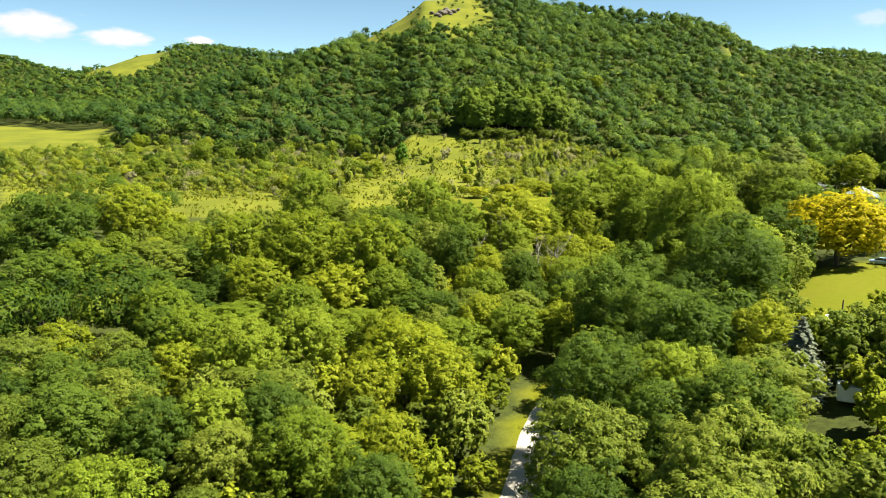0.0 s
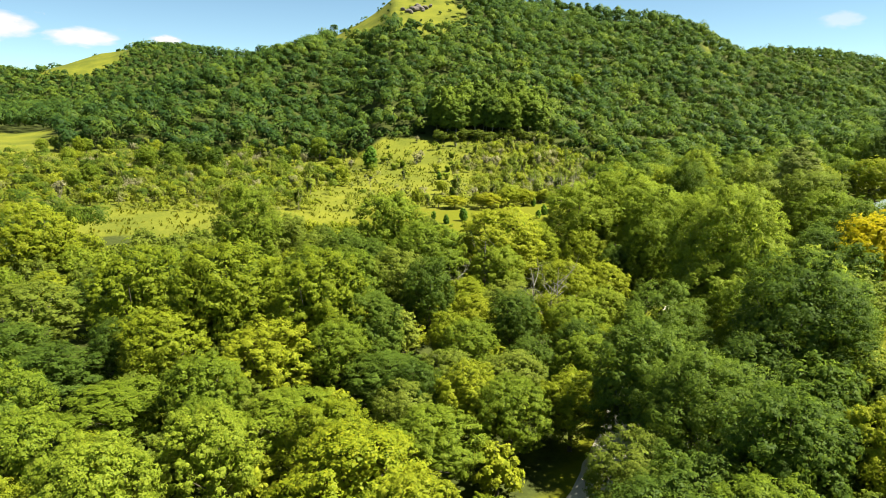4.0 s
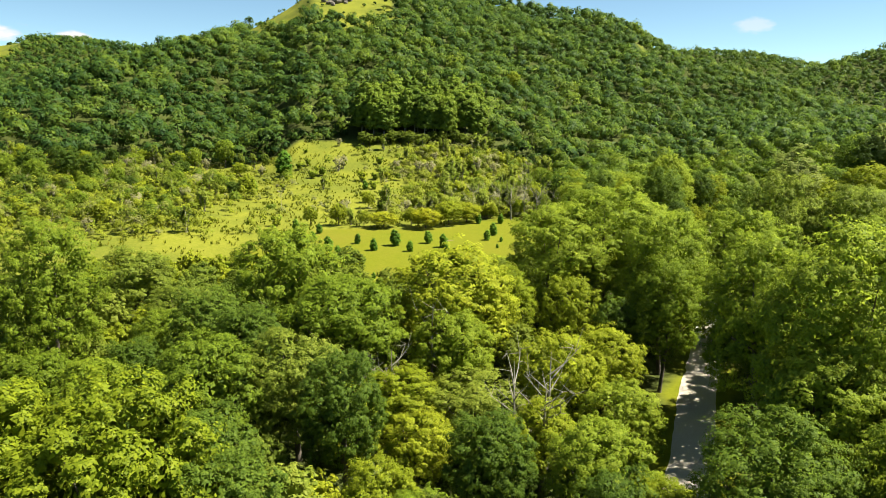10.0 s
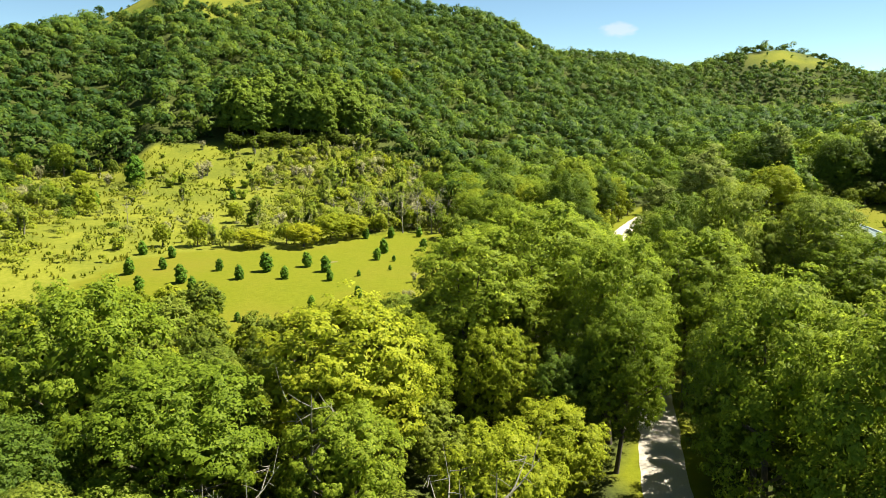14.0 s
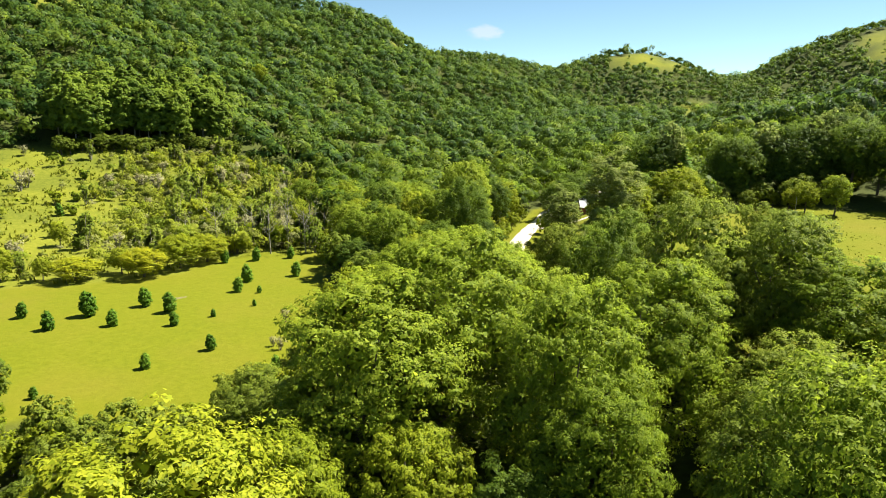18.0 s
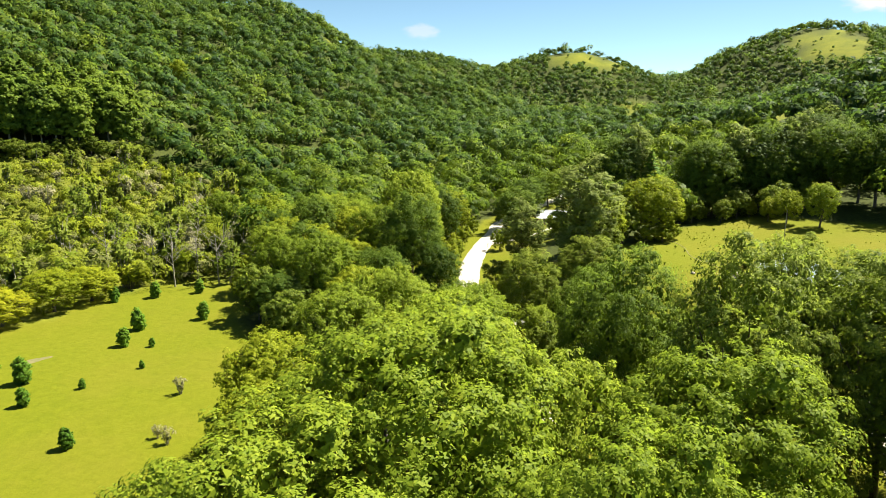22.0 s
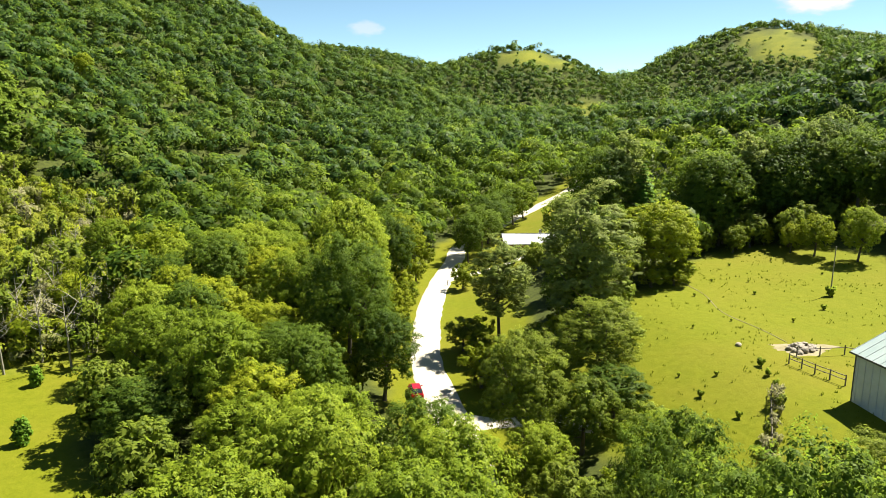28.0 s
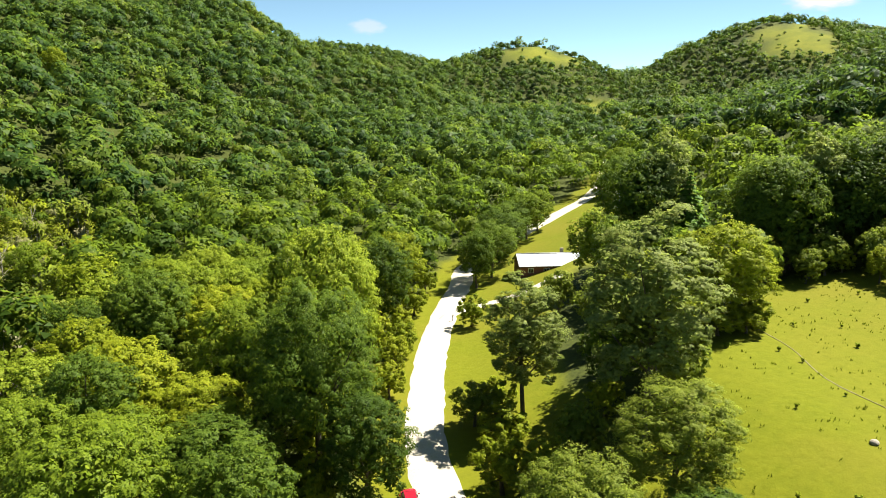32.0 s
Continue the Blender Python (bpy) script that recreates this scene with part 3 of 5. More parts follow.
def plant(kind, x, y, scale=1.0, wide=None, close=True):
    """Stands a tree of that kind on the ground; close: the one with the finer leaves."""
    wide = wide or scale
    if (kind, close) not in KINDS:
        close = True
    turn = (x * 131.7 + y * 71.3) % 360
    m = pose(x, y, land_at(x, y), 0, 0, turn) @ Matrix.Diagonal((wide, wide, scale, 1))
    SPOTS.append((x, y, SIZES[kind][0] * wide))
    if (kind, close) in USED:
        return another(KINDS[kind, close], m)
    USED.add((kind, close))
    KINDS[kind, close].matrix_basis = m
    return KINDS[kind, close]


def stand(kind, x, y, top, radius=None, close=True):
    """Stands a tree so that its top reaches that height above the datum."""
    return plant(kind, x, y, (top - land_at(x, y)) / SIZES[kind][1], radius and radius / SIZES[kind][0], close)


def beside_flight(x, y):
    """How far a place lies to the right of the flight line over the wood."""
    return x - (0.00166 * max(y - 30, 0) ** 2 if y < 170 else 32.5 + 0.68 * (y - 170))


# Trees that stand out, one by one: kind, place, height of the top, radius of the crown.
for kind, x, y, top, radius in (
        # before the first bend
        (12, -5, 89, 20.5, 7), (11, -22, 77, 18.5, 6.5), (2, -13, 68, 15.5, 5.2), (1, 17.5, 74, 23.5, 6.4), (6, 26, 69, 23.5, 5.6), (1, 46.5, 110, 31.8, 8), (1, 30, 97, 24.5, 7), (7, 36, 90, 22.5, 5.6), (7, 26.5, 107, 25, 6.2), (6, 2, 101, 17, 5.4), (5, 6.5, 91.5, 12, 3), (6, 11.5, 108, 17.5, 4.8),
        (2, 41.5, 86, 24, 4.4), (1, 35.5, 125, 24.5, 6.6), (0, 51, 138, 37, 8.2), (6, 47, 122, 25.5, 5.4), (11, 13, 119, 17, 5.2), (6, -34, 108, 17.5, 6.5), (7, -46, 117, 19, 6.6), (6, -14, 106, 17, 6), (7, -4, 118, 17.5, 5.8),
        (2, -40, 132, 28.8, 7.8), (2, -27, 131, 30, 8.4), (2, -14, 129, 28.6, 7.4), (2, -33, 121, 22.5, 6.2), (2, -19, 118, 21.5, 6.2), (7, 2.5, 144.5, 24.5, 4.4), (11, 17.5, 154, 17.5, 6.2), (6, 26, 137, 19, 5.2), (6, 33, 148, 18, 4.6), (6, 24, 123, 17.5, 4.8), (2, 29.5, 131.5, 16, 4.2), (2, 19.5, 112, 16.5, 4.6),
        (7, -74, 122, 23.5, 7), (7, -83, 145, 31, 8.5), (1, -98, 138, 29, 8), (11, -60, 139, 22.5, 7.4), (6, -72, 135, 23, 6), (7, -56, 126, 19.5, 6), (11, -90, 120, 22, 7), (2, -80, 178, 30, 9), (7, -55, 152, 20, 6), (11, -43, 152, 19, 6),
        # the wood below the mown meadow
        (0, -33.5, 169, 34.3, 6.4), (6, -5, 177, 31.4, 8), (6, 2.5, 166, 26.8, 8), (2, 18, 174.5, 28.8, 9.2), (2, 26, 180, 24.5, 6), (2, 38, 166.5, 18.4, 5.6), (2, 37, 179, 22.8, 5), (7, 42.5, 173.5, 20.6, 4.2), (11, -33, 203, 24.5, 7), (11, -22, 188, 21, 6), (7, -13, 157, 20, 5.4), (2, 9, 156, 18, 5),
        # both sides of the road to the barn
        (0, 52.5, 153, 33.6, 7.6), (10, 57, 160, 29.5, 7.2), (0, 52, 178.5, 32.2, 7), (0, 49, 172, 26.6, 5.4), (0, 67.5, 184.5, 31.5, 8), (10, 79, 190.5, 37, 7.2), (10, 88, 184, 35, 7), (7, 62, 165, 22, 5.2), (10, 70, 170, 27, 7), (0, 46.5, 134, 26, 6.4), (10, 96, 190, 34, 7.4), (1, 81, 206, 33.4, 7), (10, 102, 200.5, 33.5, 4.4), (10, 93, 197, 29, 6), (10, 105, 210, 25, 4.8), (1, 89.5, 217, 28.2, 5.4), (0, 88, 177, 31, 7.8),
        (0, 49, 194, 34.6, 9.6), (0, 38, 189.5, 32.2, 8.8), (0, 58, 204, 31.5, 8), (11, 31, 200, 21.5, 5.4), (2, 47, 210, 20, 5), (6, 56, 214.5, 26, 6), (6, 66, 213, 28.5, 6.6), (6, 69, 221, 26, 5.5), (2, 64.5, 227, 19, 4.2), (6, 74, 226, 26, 6.2), (6, 73, 240, 26, 6.4), (6, 82, 233, 24, 5.6), (7, 86, 242, 22, 5), (2, 69, 243, 19, 4), (6, 80, 250, 22, 5.5), (6, 62.5, 196, 29, 6.5), (7, 67.5, 268, 20.5, 5), (2, 76.5, 259, 22, 5.4),
        # round the meeting of the roads and the pasture's near side
        (2, 101, 223, 18, 4.4), (7, 115.5, 243, 18, 4.6), (10, 119.5, 249, 24.5, 5.8), (3, 128, 258.5, 38.6, 7.2), (3, 126, 275, 28.4, 5.2), (5, 113, 264.6, 15, 3.2), (5, 119.5, 271.5, 14.5, 3.2), (5, 125, 279, 14, 3), (4, 121, 278.5, 14.5, 3), (10, 103.5, 246, 24, 5.4), (6, 107, 229.5, 19, 4.6), (6, 98, 238.5, 17, 3.6), (11, 112, 257, 14.5, 3),
        (1, 98.8, 278, 31, 7), (7, 87, 275, 21, 5.6), (6, 107, 292, 34, 7.4), (6, 79, 278, 22.5, 5.4), (6, 74, 254, 21, 5.4), (2, 89, 284, 21.5, 5.6), (2, 84, 292, 24, 6), (6, 97, 291, 27, 6), (2, 160.5, 269.5, 32, 7.8), (5, 155.5, 266.5, 21.5, 3.2), (5, 163.5, 266, 21.5, 3.2), (5, 159.5, 264.5, 21, 3), (1, 190, 349, 24, 5.4), (7, 198, 354, 24, 5.4), (6, 207, 357, 25, 5.4), (7, 166, 331, 22, 4.4), (6, 216, 361.5, 25, 4.6), (6, 118, 306, 27, 6), (2, 107, 306, 25, 6), (7, 133, 319, 26, 5.5),
        # along the far road
        (6, 261, 367, 30, 6), (6, 256.5, 371.5, 27, 4), (7, 274, 377, 32, 6.5), (6, 289, 389, 34, 6.5), (1, 174, 335, 23, 6), (1, 185, 344.5, 24, 6.4), (7, 252, 360, 27, 4.5)):
    stand(kind, x, y, top, radius)

# Poplars below the bluff, tall trees along the pasture's far side, and the locust on the lawn.
rs = np.random.RandomState(5)
for k in range(36):
    x = 14 + 1.85 * k + rs.uniform(-1.2, 1.2)
    plant(8, x, 458 + 13 * (k % 3) + rs.uniform(-4, 5), rs.uniform(0.95, 1.22), rs.uniform(0.95, 1.3))
for k in range(20):
    s = k / 19
    x, y = 187 + 58 * s + rs.uniform(-3, 3), 287 - 10 * math.sin(3 * s) - 14 * s + rs.uniform(-3, 4)
    if math.dist((x, y), (190.2, 294.6)) < 9:
        y += 12
    plant((1, 3, 7, 1)[k % 4], x, y, rs.uniform(0.95, 1.2) * (1.35 if k % 4 == 2 else 1), None, False)
for kind, x, y, top, radius in ((2, 198, 257, 27.5, 3.6), (6, 199, 249, 30, 4), (2, 198, 262, 25, 2.4), (2, 201, 273, 25.5, 3)):
    stand(kind, x, y, top, radius)
for k in range(10):
    plant((1, 7)[k % 2], 222 + 2.5 * (k % 3) + rs.uniform(-2, 2), 226 + 5.6 * k, rs.uniform(0.9, 1.1) * (1.4 if k % 2 else 1), None, False)
for k in range(15):
    plant(4, 13 + 4.9 * k + rs.uniform(-1.5, 1.5), 450 + rs.uniform(-2, 3), rs.uniform(0.6, 0.9), 1.0, False)
plant(12, 127, 586, 1.1)
plant(9, 87, 149, 1.08, 1.25)
plant(13, -182, 770, 1.0)

for k in range(34):
    s = k / 33
    plant(4 if k % 3 else 5, 178 + 64 * s + rs.uniform(-2, 2), 281 - 10 * math.sin(3 * s) - 14 * s + rs.uniform(-2, 9), rs.uniform(0.7, 1.1), None, False)

GLADES = [(40.5, 64.5, 4.5), (45, 71, 3.0), (97, 262, 5.5), (89, 256, 4.0), (152, 290, 9.0), (171, 309, 6.0), (163, 298, 6.0), (140, 279, 5.0)]

# The wood on the valley floor round the flight, tree by tree.
rs = np.random.RandomState(7)
for gy_ in np.arange(36, 335, 6.6):
    for gx_ in np.arange(-90, 200, 6.6):
        x, y = gx_ + rs.uniform(-3.2, 3.2), gy_ + rs.uniform(-3.2, 3.2)
        pick, sc = rs.uniform(), rs.uniform(0.85, 1.15)
        off = beside_flight(x, y)
        if any(math.dist((x, y), (a, b)) < c for a, b, c in GLADES):
            continue
        if not (-130 if 150 < y < 250 else -58) < off < 60:
            continue
        if not bool(wooded(np.array([x]), np.array([y]))[0]):
            continue
        droad, _, side = (float(v[0]) for v in from_line(ROAD, np.array([x]), np.array([y])))
        if side > 0 and y < 180:
            kind = 1 if pick < 0.12 else 7 if pick < 0.55 else 6 if pick < 0.72 else 11
            sc *= 0.8 if kind == 1 else 1.1
        elif y < 150:
            kind = 2 if pick < (0.3 if x > -18 else 0.08) else 11 if pick < 0.45 else 6 if pick < 0.7 else 7 if pick < 0.95 else 4
            sc *= 0.92
        else:
            kind = 6 if pick < 0.36 else 7 if pick < 0.58 else 2 if pick < 0.76 else 11 if pick < 0.9 else 4
            sc *= 1.12
        if (x > 0.5 * y and y < 118) or (side > 0 and 182 < y < 250):
            kind, sc = 4 if pick < 0.55 else 5, min(sc, 1.1)
        if (y > 236 and droad < (6.5 if side < 0 else 11)) or (droad < 7 and side < 0):
            kind, sc = 5, min(sc, 1.1)
        r = SIZES[kind][0] * sc
        if droad < r * (0.8 if y > 236 else 0.55 if side > 0 else 0.62) + 1.0:
            kind, sc = 5, 0.75
            r = 2.2
            if droad < (8.0 if y > 245 and side > 0 else 5.4):
                continue
        if any((x - a) ** 2 + (y - b) ** 2 < (0.62 * (r + c)) ** 2 for a, b, c in SPOTS):
            continue
        if x < -14 and y > 148:
            sc = min(sc, 0.85)
        if y < 305 and float(from_line(MEADOW + MEADOW[:1], np.array([x]), np.array([y]))[0][0]) < 0.9 * r:
            kind, sc = 5, 0.9
        if -70 < x < 47 and 178 < y < 248 and side < 0:
            kind, sc = (4, 1.05) if y < 212 else (5, 1.1)
        plant(kind, x, y, sc, None, (-75 if y < 215 else -46) < off < 34)

# Undergrowth in the gaps.
for gy_ in np.arange(40, 335, 4.5):
    for gx_ in np.arange(-60, 180, 4.5):
        x, y = gx_ + rs.uniform(-2, 2), gy_ + rs.uniform(-2, 2)
        off = beside_flight(x, y)
        kind, sc = (4, rs.uniform(0.8, 1.15)) if rs.uniform() < 0.5 else (5, rs.uniform(0.8, 1.25))
        if any(math.dist((x, y), (a, b)) < c for a, b, c in GLADES):
            continue
        if not (-120 if 170 < y < 250 else -46) < off < 46 or not bool(wooded(np.array([x]), np.array([y]))[0]):
            continue
        droad = float(from_line(ROAD, np.array([x]), np.array([y]))[0][0])
        if droad < (8.5 if y > 245 else 5.8) or (y > 245 and droad < 14 and kind == 4) or (droad < 8 and kind == 4):
            continue
        r = SIZES[kind][0] * sc
        if any((x - a) ** 2 + (y - b) ** 2 < ((0.78 if c < 6.4 else 0.42) * c + 0.5 * r) ** 2 for a, b, c in SPOTS):
            continue
        plant(kind, x, y, sc, None, False)


# ---- the far woods: uncountable, one joined piece a slope ----
def forest(name, label, seed, x0, x1, y0, y1, gap, leaves, size, radius, keep=None, high=0.95, spread=0.32, mean=0.42, mat=None, within=None):
    """Tree crowns over a stretch of land, each a dome of leaf masses."""
    rs = np.random.RandomState(seed)
    gxs, gys = np.meshgrid(np.arange(x0, x1, gap), np.arange(y0, y1, gap))
    x = (gxs + rs.uniform(-0.45, 0.45, gxs.shape) * gap).ravel()
    y = (gys + rs.uniform(-0.45, 0.45, gys.shape) * gap).ravel()
    ok = wooded(x, y) if not within else inside(within, x, y)
    if keep:
        ok &= keep(x, y)
    x, y = x[ok], y[ok]
    z = land(x, y)
    n = len(x)
    r = radius * np.clip(rs.lognormal(0.0, 0.3, n), 0.5, 1.8)
    tall = r * rs.uniform(0.8, 1.25, n)
    stem = radius * high * rs.uniform(0.5, 1.35, n)
    stand_of = np.sin(x * 0.043 + 2.1 * np.sin(y * 0.017 + seed)) * np.sin(y * 0.037 + 1.7 * np.sin(x * 0.021)) + 0.6 * np.sin(x * 0.011 + y * 0.007 + seed)
    tint = np.clip(rs.normal(mean, spread * 0.8, n) + 0.5 * spread * stand_of, 0, 1)
    k = 9
    bough = unit(rs, n * k).reshape(n, k, 3)
    bough[..., 2] = np.abs(bough[..., 2]) * 1.25 - 0.45
    which = rs.randint(0, k, (n, leaves))
    d = unit(rs, n * leaves).reshape(n, leaves, 3)
    d[..., 2] = np.where(d[..., 2] < -0.25, -d[..., 2], d[..., 2])
    b = np.take_along_axis(bough, which[..., None].repeat(3, 2), 1)
    local = b * 0.58 + d * rs.uniform(0.34, 0.46, (n, leaves))[..., None]
    c = np.stack([x, y, z + stem + tall * 0.3], 1)[:, None] + local * np.stack([r, r, tall], 1)[:, None]
    v, f, puff = sprays(rs, c.reshape(-1, 3), (1.1 * local + 0.45 * d).reshape(-1, 3), size * rs.uniform(0.7, 1.4, n * leaves), 0.42, 0.75)
    ob = new(name, np_mesh(name, v, f, mat or LEAF_HILL, [("tint", np.repeat(tint, leaves * 3)), *puff]))
    return tagged(ob, label, "woodland", kind="stuff")


def away_from_spots(x, y):
    ok = np.ones(len(x), bool)
    for a, b, c in SPOTS:
        ok &= (x - a) ** 2 + (y - b) ** 2 > (c + 1.8) ** 2
    return ok


def brink(x, y):
    return (from_line(MEADOW + MEADOW[:1], x, y)[0] < 13) & (y > 300) & away_from_spots(x, y)


def floor_woods(x, y):
    line = np.where(y < 170, 0.00166 * np.maximum(y - 30, 0) ** 2, 32.5 + 0.68 * (y - 170))
    near = (x > -92) & (x < 60) & (y > 148) & (y < 250)
    return ~near & away_from_spots(x, y) & (np.abs(x - 0.42 * np.maximum(y - 80, 0)) < 185) & (y > 25) & ((np.abs(x - line) > 50) | (y > 335))


def west_side(x, y):
    return (x > -190) & (x < -40) & (y > 40) & (y < 250)


forest("valley_woods", "dense green deciduous woods on the valley floor", 21, -330, 330, 0, 430, 8.4, 330, 1.0, 5.2, lambda x, y: floor_woods(x, y) & ~west_side(x, y), 1.1, 0.3, 0.3, LEAF_VALLEY)
forest("west_woods", "dense green deciduous trees west of the road", 37, -190, -40, 40, 250, 8.4, 620, 0.6, 5.4, lambda x, y: floor_woods(x, y) & west_side(x, y), 1.1, 0.3, 0.25, LEAF_VALLEY)
forest("hillside_woods", "dense green deciduous woods on the bluff's slope", 22, -560, 520, 430, 930, 8.8, 175, 1.5, 5.8, lambda x, y: away_from_spots(x, y) & (y < 915) & (x > -0.6 * y - 60), 1.1)
forest("wood_edge_brush", "dense dark green brush along the wood's edge", 27, -260, 120, 300, 470, 4.6, 110, 0.9, 2.9, brink, 0.3)
forest("east_woods", "dark green woods on the eastern slope", 23, 190, 620, 130, 430, 9.6, 230, 1.5, 6.0, lambda x, y: (x > 0.42 * np.maximum(y - 80, 0) + 183) & away_from_spots(x, y), 1.1, 0.24, 0.2)
forest("far_east_woods", "dark green woods on the far eastern bluffs", 24, 520, 1100, 420, 1220, 9.6, 80, 1.9, 5.4, None, 0.3)
forest("far_west_woods", "green woods on distant western bluffs", 25, -1150, -100, 930, 1740, 11.5, 56, 2.8, 6.6, lambda x, y: (x < -0.02 * y) & (x > -0.7 * y), 0.3)
forest("bluff_brush", "scattered dark green bushes on the grassy bluff", 30, -140, 70, 640, 910, 7.0, 70, 0.9, 2.2, lambda x, y: np.random.RandomState(36).uniform(size=len(x)) < 0.16 + 0.3 * ease((705 - y) / 60) + 0.3 * ease((-60 - x) / 40), 0.4, within=BLUFF)


forest("hilltop_brush", "scattered green bushes on the bare grassy hilltops", 38, 660, 1020, 560, 930, 9.0, 60, 1.1, 2.6, lambda x, y: (inside(BARE_RIGHT, x, y) | inside(BARE_FAR, x, y)) & (np.random.RandomState(39).uniform(size=len(x)) < 0.09), 0.4, within=[(660, 560), (1020, 560), (1020, 930), (660, 930)])


# ---- meadow scrub and single trees ----
CEDAR = broadleaf(41, "small dark green red cedar in the mown meadow", LEAF_NEEDLE, 0.95, 2.0, 1.35, 44, 46, 0.2, None, -0.98, 0.36, 3, "cedar_bush", "conifer", "meadow cedars")
cedar_used = False


def cedar(x, y, high, wide=None):
    global cedar_used
    m = pose(x, y, land_at(x, y) - 0.05, 0, 0, (x * 57 + y * 91) % 360) @ Matrix.Diagonal(((wide or high) / 3.6, (wide or high) / 3.6, high / 3.6, 1))
    if cedar_used:
        return another(CEDAR, m)
    cedar_used = True
    CEDAR.matrix_basis = m
    return CEDAR


for x, y, high in ((-13, 275, 4.2), (-9.5, 260, 3.6), (-6, 277, 3.2), (-1.5, 263, 4.6), (1, 256, 3.4), (6.4, 271, 3.2), (10.5, 262, 3.6), (16.6, 267, 5.0), (20, 259.6, 3.2),
                   (26, 269, 4.0), (29.5, 263.4, 4.2), (29.2, 255.5, 2.8), (32.6, 241, 2.8), (36, 257.6, 1.6), (46.8, 279, 4.2), (43.4, 272, 3.4), (47, 269.5, 1.7),
                   (44, 261, 1.4), (57.3, 279, 3.6), (23, 238, 2.6), (4.7, 247.6, 1.7), (9.2, 234, 1.9), (39.2, 228, 2.7), (46, 298, 3.4), (53, 297, 3.6), (61, 296, 3.2),
                   (-24, 406, 13.0), (-12, 296, 4.0), (-4.7, 289, 3.4), (-34, 372, 6.0), (12, 380, 4.5), (-60, 350, 4.0)):
    cedar(x, y, high)


def twiggy(seed, label, name, high, spread, stems, mat_leaf, leaves, size, bark, group):
    """A bush or sapling: several thin stems from the ground, twigs, and thin foliage."""
    rs = np.random.RandomState(seed)
    ob = thing(name, label, "shrub", group)
    cs, vs, fs, at = [], [], [], 0
    for k in range(stems):
        a = 2 * math.pi * (k + rs.uniform(-0.4, 0.4)) / stems
        tip = np.array([math.cos(a) * spread * rs.uniform(0.4, 1.0), math.sin(a) * spread * rs.uniform(0.4, 1.0), high * rs.uniform(0.7, 1.05)])
        root = np.array([math.cos(a), math.sin(a), 0]) * 0.12 * spread + (0, 0, -0.15)
        mid = root * 0.4 + tip * 0.6 + (0, 0, 0.12 * high)
        v, f = tube([root, mid, tip], [0.018 * high, 0.011 * high, 0.003 * high], 3)
        vs.append(v), fs.append(f + at)
        at += len(v)
        for j in range(3):
            s = rs.uniform(0.15, 0.95)
            p = root * (1 - s) + tip * s + (0, 0, 0.1 * high * math.sin(3.1 * s))
            q = p + unit(rs, 1)[0] * (0.22 * spread) + (0, 0, 0.12 * high)
            v, f = tube([p, (p + q) / 2 + rs.normal(0, 0.03, 3), q], [0.007 * high, 0.005 * high, 0.002 * high], 3)
            vs.append(v), fs.append(f + at)
            at += len(v)
            cs.append(q + unit(rs, leaves) * rs.uniform(0.1, 1, leaves)[:, None] * (0.36 * spread, 0.36 * spread, 0.16 * high))
    part("branchwork", np_mesh("branchwork", np.concatenate(vs), np.concatenate(fs), bark, (), True), ob, "thin bare stems")
    c = np.concatenate(cs)
    v, f, puff = sprays(rs, c, c - (0, 0, 0.45 * high), size * rs.uniform(0.6, 1.4, len(c)), 1.0, 0.6)
    part("foliage", np_mesh("foliage", v, f, mat_leaf, puff), ob, "thin loose foliage")
    return ob


SCRUB = [
    twiggy(51, "grey-brown bare-stemmed shrub with thin leaves in the meadow", "grey_shrub", 4.2, 1.9, 9, LEAF_GREY, 16, 0.36, BARK_GREY, "meadow scrub"),
    twiggy(52, "yellow-green shrub with loose leaves in the meadow", "yellow_green_shrub", 3.6, 2.0, 9, LEAF_LIGHT, 26, 0.46, BARK, "meadow scrub"),
    twiggy(53, "slender olive sapling with sparse leaves in the meadow", "olive_sapling", 6.0, 1.7, 6, LEAF_OLIVE, 30, 0.48, BARK_GREY, "meadow scrub"),
    twiggy(54, "dark green rounded bush in rough grass", "green_bush", 2.6, 1.7, 10, LEAF_MID, 26, 0.44, BARK, "meadow scrub"),
]
scrub_used = set()


def scrub(kind, x, y, scale):
    m = pose(x, y, land_at(x, y), 0, 0, (x * 77 + y * 33) % 360) @ Matrix.Diagonal((scale, scale, scale, 1))
    if kind in scrub_used:
        return another(SCRUB[kind], m)
    scrub_used.add(kind)
    SCRUB[kind].matrix_basis = m
    return SCRUB[kind]


rs = np.random.RandomState(9)
for k in range(2400):
    x, y = rs.uniform(-165, 108), rs.uniform(290, 452)
    pick, keepit, sc = rs.uniform(), rs.uniform(), rs.uniform(0.65, 1.5)
    here = inside(MEADOW, np.array([x]), np.array([y]))[0] and not inside(MOWN, np.array([x]), np.array([y]))[0]
    clump = 0.5 + 0.5 * math.sin(0.115 * x + 1.9 * math.sin(0.05 * y)) * math.sin(0.13 * y + 1.4 * math.sin(0.07 * x))
    dense = (0.10 + 0.5 * ease((x - 25) / 40) + 0.35 * ease((-35 - x) / 40)) * (0.25 + 1.1 * clump)
    if not here or keepit > dense * 0.8:
        continue
    kind = 0 if pick < 0.2 else 1 if pick < 0.56 else 2 if pick < 0.86 else 3
    if x > 40 and y > 305:
        sc *= 1.3
    scrub(kind, x, y, sc)

